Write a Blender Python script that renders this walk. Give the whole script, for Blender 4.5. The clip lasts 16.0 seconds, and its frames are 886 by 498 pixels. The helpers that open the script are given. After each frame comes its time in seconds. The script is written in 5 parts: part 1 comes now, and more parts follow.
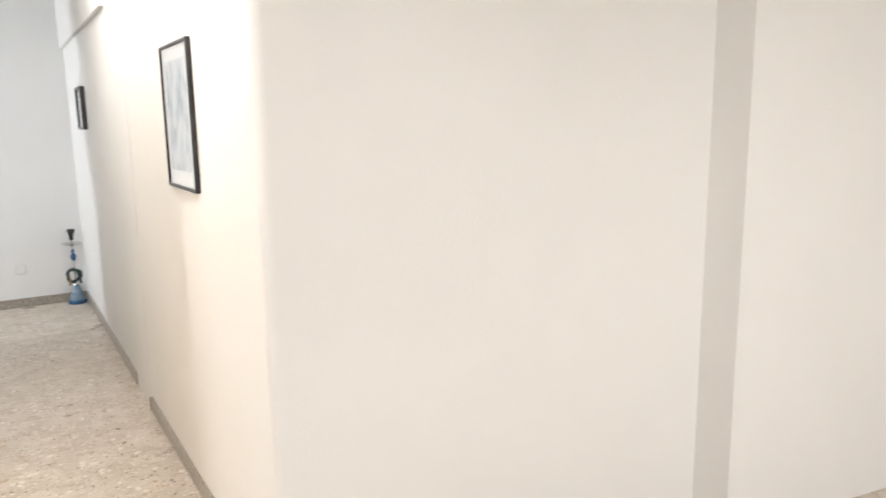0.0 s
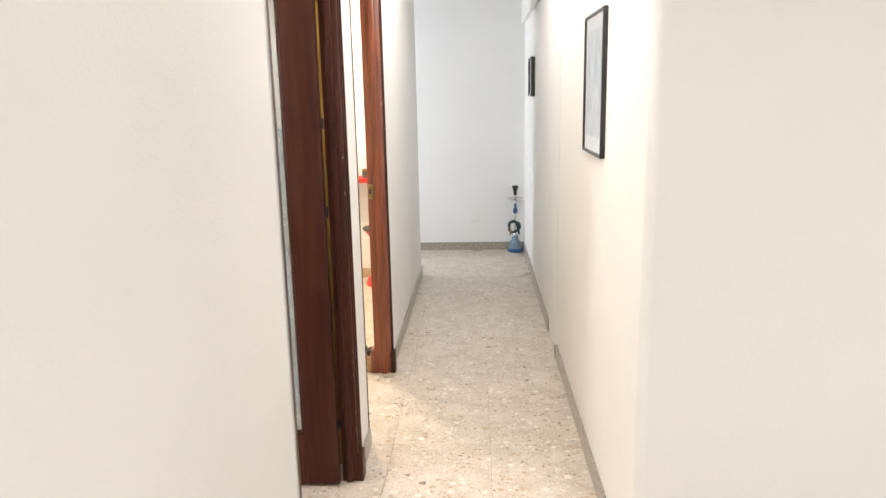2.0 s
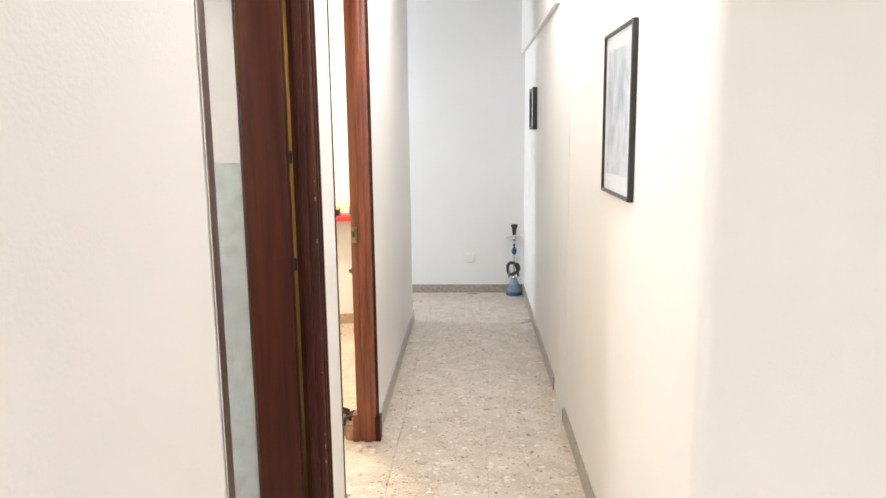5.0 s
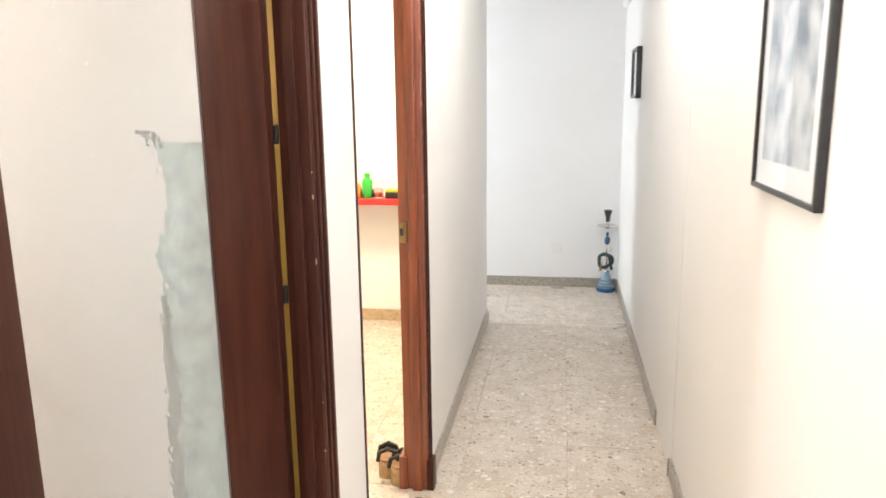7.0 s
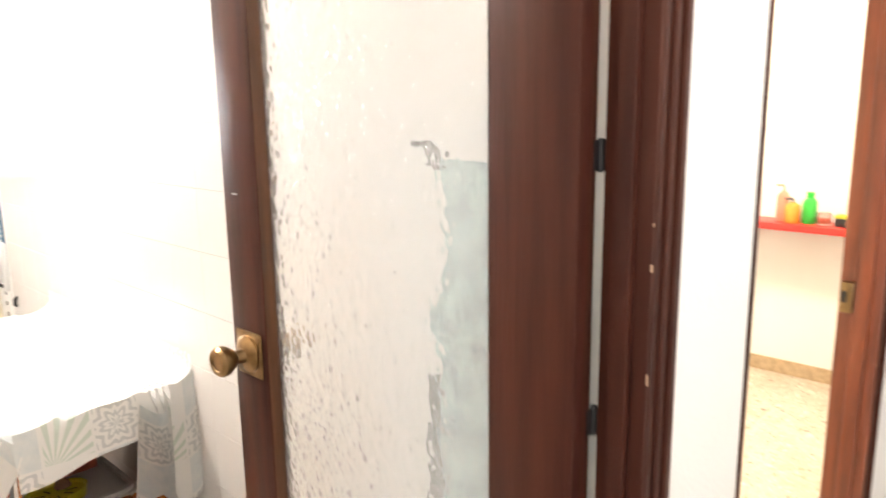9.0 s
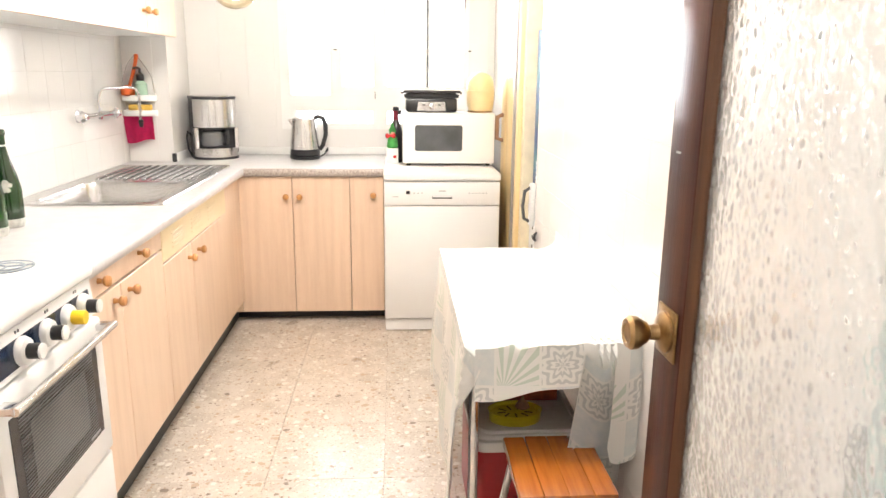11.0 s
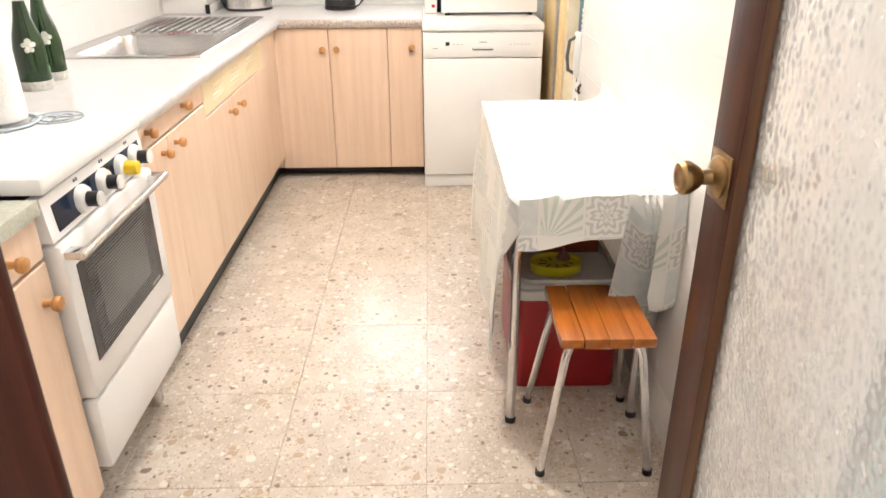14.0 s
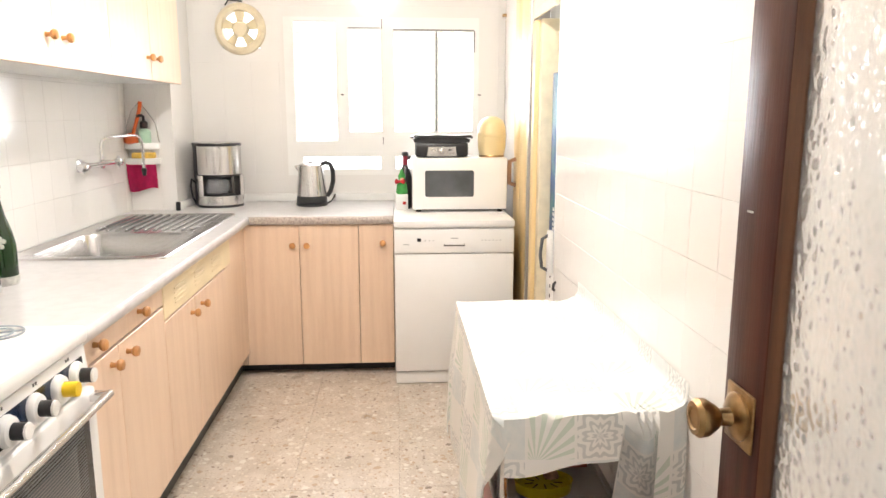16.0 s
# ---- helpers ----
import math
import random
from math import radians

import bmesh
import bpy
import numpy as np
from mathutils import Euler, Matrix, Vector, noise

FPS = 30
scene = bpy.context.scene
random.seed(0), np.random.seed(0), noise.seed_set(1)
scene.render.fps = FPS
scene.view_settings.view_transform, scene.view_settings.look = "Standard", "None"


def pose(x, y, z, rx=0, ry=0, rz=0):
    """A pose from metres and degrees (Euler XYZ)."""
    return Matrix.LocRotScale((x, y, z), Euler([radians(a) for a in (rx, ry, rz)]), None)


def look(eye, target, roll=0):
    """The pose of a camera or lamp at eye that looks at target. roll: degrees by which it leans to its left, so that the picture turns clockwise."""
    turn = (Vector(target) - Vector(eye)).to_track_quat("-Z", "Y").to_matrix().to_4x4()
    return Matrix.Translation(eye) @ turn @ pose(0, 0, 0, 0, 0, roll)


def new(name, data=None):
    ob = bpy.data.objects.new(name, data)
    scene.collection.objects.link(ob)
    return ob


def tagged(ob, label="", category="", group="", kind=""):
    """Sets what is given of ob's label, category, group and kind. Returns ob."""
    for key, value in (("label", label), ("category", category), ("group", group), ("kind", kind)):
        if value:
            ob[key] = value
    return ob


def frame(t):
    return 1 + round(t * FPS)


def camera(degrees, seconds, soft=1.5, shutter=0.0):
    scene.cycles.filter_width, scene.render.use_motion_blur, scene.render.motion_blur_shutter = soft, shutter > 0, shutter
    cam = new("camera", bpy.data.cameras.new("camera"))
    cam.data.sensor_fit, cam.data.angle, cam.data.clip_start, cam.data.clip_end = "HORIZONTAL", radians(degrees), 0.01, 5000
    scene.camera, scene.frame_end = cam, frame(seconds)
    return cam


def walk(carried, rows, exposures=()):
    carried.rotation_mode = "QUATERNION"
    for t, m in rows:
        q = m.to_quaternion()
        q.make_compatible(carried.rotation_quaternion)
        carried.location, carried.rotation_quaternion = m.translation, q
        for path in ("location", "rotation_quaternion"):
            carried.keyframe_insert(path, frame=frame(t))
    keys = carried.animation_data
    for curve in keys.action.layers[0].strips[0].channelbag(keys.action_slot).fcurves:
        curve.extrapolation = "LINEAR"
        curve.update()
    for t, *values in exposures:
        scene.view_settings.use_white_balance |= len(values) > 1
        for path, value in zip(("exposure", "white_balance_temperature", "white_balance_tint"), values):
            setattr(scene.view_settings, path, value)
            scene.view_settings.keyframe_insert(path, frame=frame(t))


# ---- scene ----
cam = camera(63.3, 16.0, 1.5, 0.3)
PATH = [
    (0, (0.263, 0.612, 1.409), (1.302, 2.285, 1.058), -0.80),
    (0.5, (0.327, 0.605, 1.412), (1.067, 2.428, 1.05), -1.30),
    (1, (0.364, 0.611, 1.412), (0.671, 2.551, 1.034), -1.60),
    (1.5, (0.382, 0.578, 1.405), (0.415, 2.534, 0.992), -1.60),
    (2, (0.399, 0.557, 1.41), (0.301, 2.51, 0.99), -1.20),
    (2.5, (0.407, 0.57, 1.42), (0.335, 2.546, 1.12), 0.20),
    (3, (0.402, 0.561, 1.415), (0.356, 2.546, 1.177), 0.00),
    (3.5, (0.397, 0.601, 1.402), (0.321, 2.573, 1.08), -0.40),
    (4, (0.381, 0.739, 1.415), (0.352, 2.711, 1.087), -0.30),
    (4.2, (0.366, 0.78, 1.412), (0.331, 2.755, 1.098), -0.30),
    (6.3, (0.41, 1.496, 1.378), (0.18, 3.45, 1.018), -0.45),
    (6.5, (0.397, 1.570, 1.378), (0.136, 3.527, 1.060), -0.04),
    (7, (0.396, 1.726, 1.377), (0.075, 3.659, 0.977), -0.75),
    (7.5, (0.439, 1.873, 1.379), (-0.172, 3.735, 0.979), -2.01),
    (8, (0.438, 2.010, 1.379), (-0.523, 3.715, 0.964), -2.14),
    (8.5, (0.381, 2.159, 1.353), (-0.724, 3.761, 0.894), -2.48),
    (9, (0.286, 2.315, 1.375), (-1.063, 3.740, 0.989), -0.78),
    (9.5, (0.237, 2.464, 1.371), (-1.453, 3.463, 1.006), 0.40),
    (10, (0.259, 2.517, 1.36), (-1.661, 2.93, 0.982), -0.70),
    (10.2, (0.251, 2.531, 1.353), (-1.692, 2.81, 0.966), -0.50),
    (12.3, (0.261, 2.518, 1.345), (-1.657, 2.536, 0.777), -0.00),
    (12.5, (0.259, 2.518, 1.34), (-1.635, 2.531, 0.697), -0.10),
    (13, (0.269, 2.512, 1.335), (-1.589, 2.516, 0.595), -0.20),
    (13.5, (0.27, 2.506, 1.33), (-1.552, 2.496, 0.505), -0.90),
    (13.8, (0.277, 2.499, 1.324), (-1.531, 2.515, 0.47), -0.50),
    (14, (0.264, 2.504, 1.327), (-1.55, 2.532, 0.487), -0.30),
    (14.5, (0.246, 2.497, 1.338), (-1.634, 2.534, 0.657), 0.00),
    (15, (0.229, 2.497, 1.348), (-1.701, 2.548, 0.826), -0.20),
    (15.5, (0.191, 2.496, 1.359), (-1.774, 2.571, 0.995), 0.00),
    (16, (0.111, 2.489, 1.362), (-1.851, 2.611, 0.995), -0.00),
]
walk(cam, [(t, look(eye, target, roll)) for t, eye, target, roll in PATH],
     [(0.0, 0.0), (4.2, 0.02), (7.0, 0.22), (8.5, 0.38), (9.5, 0.36), (10.2, 0.36), (12.3, 0.27), (14.0, 0.24), (15.0, 0.16), (16.0, 0.04)])

# ---- light ----
world = bpy.data.worlds.new("sky")
scene.world = world
world.use_nodes = True
wn = world.node_tree.nodes
sky = wn.new("ShaderNodeTexSky")
sky.sky_type, sky.sun_disc = "NISHITA", False
sky.sun_elevation, sky.sun_rotation = radians(50), radians(60)
wn["Background"].inputs["Strength"].default_value = 0.12
world.node_tree.links.new(sky.outputs["Color"], wn["Background"].inputs["Color"])


def area_lamp(name, at, target, sx, sy, watts, color):
    data = bpy.data.lights.new(name, "AREA")
    data.shape, data.size, data.size_y, data.energy, data.color = "RECTANGLE", sx, sy, watts, color
    ob = new(name, data)
    ob.matrix_world = look(at, target)
    return ob


bulb = bpy.data.lights.new("kitchen_ceiling_bulb", "POINT")
bulb.energy, bulb.color, bulb.shadow_soft_size = 100, (1.0, 0.935, 0.875), 0.07
new("kitchen_ceiling_bulb", bulb).location = (-1.95, 2.3, 2.39)
area_lamp("kitchen_window_light", (-4.40, 2.41, 1.54), (0, 2.41, 1.2), 1.0, 0.62, 22, (0.98, 0.98, 1.0))
# fill lamp added to brighten the dark gallery opening, which has no modelled window
area_lamp("gallery_fill", (-3.9, 3.75, 1.6), (-2.9, 3.55, 1.2), 0.5, 0.9, 26, (0.97, 0.98, 1.0))
area_lamp("bathroom_light", (-0.8, 5.0, 2.4), (-0.8, 5.0, 0), 0.3, 0.3, 60, (1.0, 0.84, 0.60))
area_lamp("hall_light", (1.5, -0.6, 2.42), (1.5, -0.6, 0), 0.6, 0.6, 88, (1.0, 0.985, 0.97))
area_lamp("end_window_light", (-2.3, 6.5, 1.5), (0.8, 6.5, 1.2), 0.84, 1.2, 45, (0.90, 0.95, 1.0))
# unseen overhead area lamp, added to brighten the corridor walls and floor
area_lamp("corridor_fill", (0.38, 3.6, 2.40), (0.38, 3.6, 0), 0.6, 2.8, 33, (1.0, 0.962, 0.925))

# ---- materials ----


def material(name, color, rough=0.6, metal=0.0, vary=0.06, scale=6.0, bump=0.0, bump_scale=60.0, stretch=(1, 1, 1), coat=0.0, second=None, fine=0.0, trans=0.0):
    """A painted, plastic, metal or stone surface with grain and wear at two scales."""
    m = bpy.data.materials.new(name)
    m.use_nodes = True
    n, l = m.node_tree.nodes, m.node_tree.links
    b = n["Principled BSDF"]
    b.inputs["Roughness"].default_value = rough
    b.inputs["Metallic"].default_value = metal
    b.inputs["Coat Weight"].default_value = coat
    b.inputs["Coat Roughness"].default_value = 0.12
    b.inputs["Transmission Weight"].default_value = trans
    geo = n.new("ShaderNodeNewGeometry")
    mp = n.new("ShaderNodeMapping")
    mp.inputs["Scale"].default_value = stretch
    l.new(geo.outputs["Position"], mp.inputs["Vector"])
    big = n.new("ShaderNodeTexNoise")
    big.inputs["Scale"].default_value, big.inputs["Detail"].default_value = scale, 5
    l.new(mp.outputs["Vector"], big.inputs["Vector"])
    ramp = n.new("ShaderNodeValToRGB")
    dark = second or tuple(c * (1 - 2 * vary) for c in color)
    ramp.color_ramp.elements[0].color = (*dark, 1)
    ramp.color_ramp.elements[1].color = (*color, 1)
    ramp.color_ramp.elements[0].position, ramp.color_ramp.elements[1].position = 0.32, 0.62
    l.new(big.outputs["Fac"], ramp.inputs["Fac"])
    last = ramp.outputs["Color"]
    if fine:
        small = n.new("ShaderNodeTexNoise")
        small.inputs["Scale"].default_value, small.inputs["Detail"].default_value = scale * 14, 3
        l.new(mp.outputs["Vector"], small.inputs["Vector"])
        mix = n.new("ShaderNodeMix")
        mix.data_type, mix.blend_type = "RGBA", "OVERLAY"
        mix.inputs["Factor"].default_value = fine
        l.new(last, mix.inputs["A"])
        bw = n.new("ShaderNodeRGBToBW")
        l.new(small.outputs["Color"], bw.inputs["Color"])
        l.new(bw.outputs["Val"], mix.inputs["B"])
        last = mix.outputs["Result"]
    l.new(last, b.inputs["Base Color"])
    if bump:
        bn = n.new("ShaderNodeTexNoise")
        bn.inputs["Scale"].default_value, bn.inputs["Detail"].default_value = bump_scale, 4
        l.new(mp.outputs["Vector"], bn.inputs["Vector"])
        bp = n.new("ShaderNodeBump")
        bp.inputs["Strength"].default_value, bp.inputs["Distance"].default_value = bump, 0.01
        l.new(bn.outputs["Fac"], bp.inputs["Height"])
        l.new(bp.outputs["Normal"], b.inputs["Normal"])
    return m


def glowing(name, color, strength):
    m = bpy.data.materials.new(name)
    m.use_nodes = True
    b = m.node_tree.nodes["Principled BSDF"]
    b.inputs["Base Color"].default_value = (*color, 1)
    b.inputs["Emission Color"].default_value = (*color, 1)
    b.inputs["Emission Strength"].default_value = strength
    return m


def terrazzo_material():
    """Polished cement with stone chips of many sizes and colours."""
    m = bpy.data.materials.new("terrazzo")
    m.use_nodes = True
    n, l = m.node_tree.nodes, m.node_tree.links
    b = n["Principled BSDF"]
    b.inputs["Roughness"].default_value = 0.16
    geo = n.new("ShaderNodeNewGeometry")
    info = n.new("ShaderNodeObjectInfo")
    off = n.new("ShaderNodeMath")
    off.operation = "MULTIPLY"
    off.inputs[1].default_value = 37.0
    l.new(info.outputs["Random"], off.inputs[0])
    add = n.new("ShaderNodeVectorMath")
    add.operation = "ADD"
    l.new(geo.outputs["Position"], add.inputs[0])
    l.new(off.outputs["Value"], add.inputs[1])
    warp = n.new("ShaderNodeTexNoise")
    warp.inputs["Scale"].default_value = 26
    l.new(add.outputs["Vector"], warp.inputs["Vector"])
    sc = n.new("ShaderNodeVectorMath")
    sc.operation = "MULTIPLY_ADD"
    sc.inputs[1].default_value = (0.03, 0.03, 0.0)
    l.new(warp.outputs["Color"], sc.inputs[0])
    l.new(add.outputs["Vector"], sc.inputs[2])
    base = n.new("ShaderNodeTexNoise")
    base.inputs["Scale"].default_value, base.inputs["Detail"].default_value = 9, 6
    l.new(add.outputs["Vector"], base.inputs["Vector"])
    ground = n.new("ShaderNodeValToRGB")
    ground.color_ramp.elements[0].color = (0.47, 0.405, 0.335, 1)
    ground.color_ramp.elements[1].color = (0.60, 0.535, 0.465, 1)
    ground.color_ramp.elements[0].position, ground.color_ramp.elements[1].position = 0.35, 0.65
    l.new(base.outputs["Fac"], ground.inputs["Fac"])
    last = ground.outputs["Color"]
    for size, fill, stops in (
        (150, 0.55, ((0.0, (0.38, 0.30, 0.22)), (0.40, (0.58, 0.51, 0.42)), (0.75, (0.68, 0.63, 0.56)))),
        (62, 0.34, ((0.0, (0.25, 0.19, 0.14)), (0.12, (0.44, 0.33, 0.23)), (0.42, (0.62, 0.55, 0.46)), (0.75, (0.67, 0.62, 0.55)))),
        (34, 0.22, ((0.0, (0.22, 0.17, 0.13)), (0.04, (0.44, 0.33, 0.23)), (0.32, (0.55, 0.47, 0.38)), (0.60, (0.68, 0.64, 0.57)))),
    ):
        v = n.new("ShaderNodeTexVoronoi")
        v.inputs["Scale"].default_value = size
        v.inputs["Randomness"].default_value = 1.0
        l.new(sc.outputs["Vector"], v.inputs["Vector"])
        sep = n.new("ShaderNodeSeparateColor")
        l.new(v.outputs["Color"], sep.inputs["Color"])
        pick = n.new("ShaderNodeValToRGB")
        pick.color_ramp.interpolation = "CONSTANT"
        pick.color_ramp.elements[0].color, pick.color_ramp.elements[0].position = (*stops[0][1], 1), 0
        pick.color_ramp.elements[1].color, pick.color_ramp.elements[1].position = (*stops[1][1], 1), stops[1][0]
        for p, c in stops[2:]:
            e = pick.color_ramp.elements.new(p)
            e.color = (*c, 1)
        l.new(sep.outputs["Red"], pick.inputs["Fac"])
        keep = n.new("ShaderNodeMath")
        keep.operation = "LESS_THAN"
        keep.inputs[1].default_value = fill
        l.new(sep.outputs["Green"], keep.inputs[0])
        near = n.new("ShaderNodeMath")
        near.operation = "LESS_THAN"
        near.inputs[1].default_value = 0.42
        l.new(v.outputs["Distance"], near.inputs[0])
        both = n.new("ShaderNodeMath")
        both.operation = "MULTIPLY"
        l.new(keep.outputs["Value"], both.inputs[0])
        l.new(near.outputs["Value"], both.inputs[1])
        mix = n.new("ShaderNodeMix")
        mix.data_type = "RGBA"
        l.new(both.outputs["Value"], mix.inputs["Factor"])
        l.new(last, mix.inputs["A"])
        l.new(pick.outputs["Color"], mix.inputs["B"])
        last = mix.outputs["Result"]
    l.new(last, b.inputs["Base Color"])
    wear = n.new("ShaderNodeTexNoise")
    wear.inputs["Scale"].default_value, wear.inputs["Detail"].default_value = 3.5, 6
    l.new(geo.outputs["Position"], wear.inputs["Vector"])
    rr = n.new("ShaderNodeMapRange")
    rr.inputs["To Min"].default_value, rr.inputs["To Max"].default_value = 0.23, 0.36
    l.new(wear.outputs["Fac"], rr.inputs["Value"])
    l.new(rr.outputs["Result"], b.inputs["Roughness"])
    return m


def glass_material(name, color, rough, ior=1.45, clear=1.0):
    """Glass; clear: how much passes straight through, the rest is scattered."""
    m = bpy.data.materials.new(name)
    m.use_nodes = True
    n, l = m.node_tree.nodes, m.node_tree.links
    b = n["Principled BSDF"]
    b.inputs["Base Color"].default_value = (*color, 1)
    b.inputs["Roughness"].default_value = rough
    b.inputs["Transmission Weight"].default_value = clear
    b.inputs["IOR"].default_value = ior
    return m


WALL = material("wall_paint", (0.80, 0.787, 0.768), 0.62, vary=0.02, scale=1.6, bump=0.10, bump_scale=160)
WALL_COOL = material("wall_paint_white", (0.80, 0.80, 0.80), 0.62, vary=0.02, scale=1.6, bump=0.10, bump_scale=160)
CEIL = material("ceiling_paint", (0.80, 0.79, 0.77), 0.8, vary=0.02, scale=2)
TERRAZZO = terrazzo_material()
SKIRT = material("terrazzo_skirting", (0.40, 0.36, 0.31), 0.3, vary=0.2, scale=60, fine=0.3)
GROUT = material("grout", (0.33, 0.28, 0.22), 0.9, vary=0.1, scale=30)
TILE_GROUT = material("white_tile_grout", (0.70, 0.685, 0.655), 0.7, vary=0.04, scale=20)
TILE = material("glazed_wall_tile", (0.755, 0.74, 0.715), 0.12, vary=0.015, scale=3, bump=0.03, bump_scale=18)
MAHOGANY = material("mahogany_varnish", (0.066, 0.020, 0.012), 0.36, second=(0.038, 0.0115, 0.008), scale=7, stretch=(6, 6, 0.35), fine=0.12, bump=0.05, bump_scale=40, coat=0.03)
MAHOGANY.node_tree.nodes["Principled BSDF"].inputs["Specular IOR Level"].default_value = 0.16
JAMB_RED = material("reddish_varnished_wood", (0.25, 0.060, 0.021), 0.33, second=(0.14, 0.034, 0.014), scale=9, stretch=(6, 6, 0.45), fine=0.35, bump=0.05, bump_scale=40, coat=0.3)
PLASTER = material("bare_plaster", (0.42, 0.41, 0.38), 0.95, vary=0.25, scale=30, bump=0.6, bump_scale=60)
BEECH = material("pale_beech_laminate", (0.76, 0.575, 0.43), 0.36, second=(0.69, 0.51, 0.375), scale=5, stretch=(7, 7, 0.35), fine=0.16)
YELLOW_WOOD = material("yellowed_cream_paint", (0.82, 0.64, 0.34), 0.42, second=(0.74, 0.55, 0.27), scale=4, stretch=(6, 6, 0.4), fine=0.15)
WHITE_ENAMEL = material("white_enamel", (0.82, 0.815, 0.80), 0.34, vary=0.015, scale=4)
WHITE_PLASTIC = material("white_plastic", (0.78, 0.78, 0.76), 0.35, vary=0.02, scale=8)
BLACK = material("black_plastic", (0.018, 0.018, 0.020), 0.4, vary=0.15, scale=25)
STEEL = material("brushed_steel", (0.68, 0.665, 0.65), 0.24, 1.0, vary=0.03, scale=30)
CHROME = material("chrome", (0.74, 0.74, 0.75), 0.12, 1.0, vary=0.05, scale=30)
BRASS = material("antique_brass", (0.40, 0.26, 0.12), 0.28, 1.0, second=(0.20, 0.13, 0.065), scale=30)
RIPPLE_GLASS = glass_material("pebbled_glass", (0.985, 0.995, 0.985), 0.05, 1.45, 0.79)
CLEAR_GLASS = glass_material("clear_glass", (0.97, 0.98, 0.98), 0.0)
DAY = glowing("overcast_daylight", (0.97, 0.98, 1.0), 3.0)

# ---- building helpers ----


def box(bm, x0, x1, y0, y1, z0, z1, r=0.0, seg=2):
    """A box between two corners, with rounded edges where r is given."""
    g = bmesh.ops.create_cube(bm, size=1.0)
    bmesh.ops.scale(bm, verts=g["verts"], vec=(abs(x1 - x0), abs(y1 - y0), abs(z1 - z0)))
    bmesh.ops.translate(bm, verts=g["verts"], vec=((x0 + x1) / 2, (y0 + y1) / 2, (z0 + z1) / 2))
    if r:
        bmesh.ops.bevel(bm, geom=list({e for v in g["verts"] for e in v.link_edges}), offset=r, segments=seg, affect="EDGES", profile=0.5)
    return bm


def boxed(x0, x1, y0, y1, z0, z1, r=0.0, seg=2):
    return box(bmesh.new(), x0, x1, y0, y1, z0, z1, r, seg)


def lathe(bm, profile, at=(0, 0, 0), n=32, axis="Z"):
    """A turned body from (radius, height) pairs, about an axis through at."""
    rings = []
    for r, h in profile:
        ring = []
        for i in range(n):
            a = 2 * math.pi * i / n
            c, s = r * math.cos(a), r * math.sin(a)
            p = {"Z": (c, s, h), "Y": (c, h, s), "X": (h, c, s)}[axis]
            ring.append(bm.verts.new((p[0] + at[0], p[1] + at[1], p[2] + at[2])))
        rings.append(ring)
    for a, b in zip(rings, rings[1:]):
        for i in range(n):
            bm.faces.new((a[i], a[(i + 1) % n], b[(i + 1) % n], b[i]))
    bm.faces.new(rings[0][::-1])
    bm.faces.new(rings[-1])
    return bm


def turned(profile, at=(0, 0, 0), n=32, axis="Z"):
    return lathe(bmesh.new(), profile, at, n, axis)


def tube(bm, path, r, n=12, taper=None):
    """A round bar along a path of points."""
    pts = [Vector(p) for p in path]
    rings, up = [], None
    for i, p in enumerate(pts):
        d = (pts[min(i + 1, len(pts) - 1)] - pts[max(i - 1, 0)]).normalized()
        if up is None:
            up = d.orthogonal().normalized()
        up = (up - d * up.dot(d)).normalized()
        side = d.cross(up)
        rr = r if taper is None else r + (taper - r) * i / (len(pts) - 1)
        rings.append([bm.verts.new(p + rr * (math.cos(2 * math.pi * k / n) * up + math.sin(2 * math.pi * k / n) * side)) for k in range(n)])
    for a, b in zip(rings, rings[1:]):
        for k in range(n):
            bm.faces.new((a[k], a[(k + 1) % n], b[(k + 1) % n], b[k]))
    bm.faces.new(rings[0][::-1])
    bm.faces.new(rings[-1])
    return bm


def bar(path, r, n=12, taper=None):
    return tube(bmesh.new(), path, r, n, taper)


def prism(bm, outline, axis, a, b, r=0.0):
    """An outline of 2D points drawn out along an axis from a to b."""
    def at(p, h):
        return {"X": (h, p[0], p[1]), "Y": (p[0], h, p[1]), "Z": (p[0], p[1], h)}[axis]
    low, high = [bm.verts.new(at(p, a)) for p in outline], [bm.verts.new(at(p, b)) for p in outline]
    k = len(outline)
    made = [bm.faces.new(low[::-1]), bm.faces.new(high)] + [bm.faces.new((low[i], low[(i + 1) % k], high[(i + 1) % k], high[i])) for i in range(k)]
    bmesh.ops.recalc_face_normals(bm, faces=made)
    if r:
        bmesh.ops.bevel(bm, geom=list({e for f in made[:2] for e in f.edges}), offset=r, segments=2, affect="EDGES", profile=0.5)
    return bm


def drawn(outline, axis, a, b, r=0.0):
    return prism(bmesh.new(), outline, axis, a, b, r)


def rounded(x0, x1, y0, y1, r, n=6):
    """The outline of a rectangle with round corners."""
    out = []
    for cx, cy, s in ((x1 - r, y1 - r, 0), (x0 + r, y1 - r, 90), (x0 + r, y0 + r, 180), (x1 - r, y0 + r, 270)):
        for i in range(n + 1):
            a = radians(s + 90 * i / n)
            out.append((cx + r * math.cos(a), cy + r * math.sin(a)))
    return out


def part(name, bm, mat, parent=None, label="", smooth=True):
    """Links a bmesh as one mesh object, under a thing or a part where one is given."""
    me = bpy.data.meshes.new(name)
    bmesh.ops.recalc_face_normals(bm, faces=bm.faces)
    bm.to_mesh(me)
    bm.free()
    me.materials.append(mat)
    if smooth:
        me.shade_smooth()
        me.set_sharp_from_angle(angle=radians(35))
    ob = new(name, me)
    if parent:
        ob.parent = parent
    if label:
        ob["label"] = label
    return ob


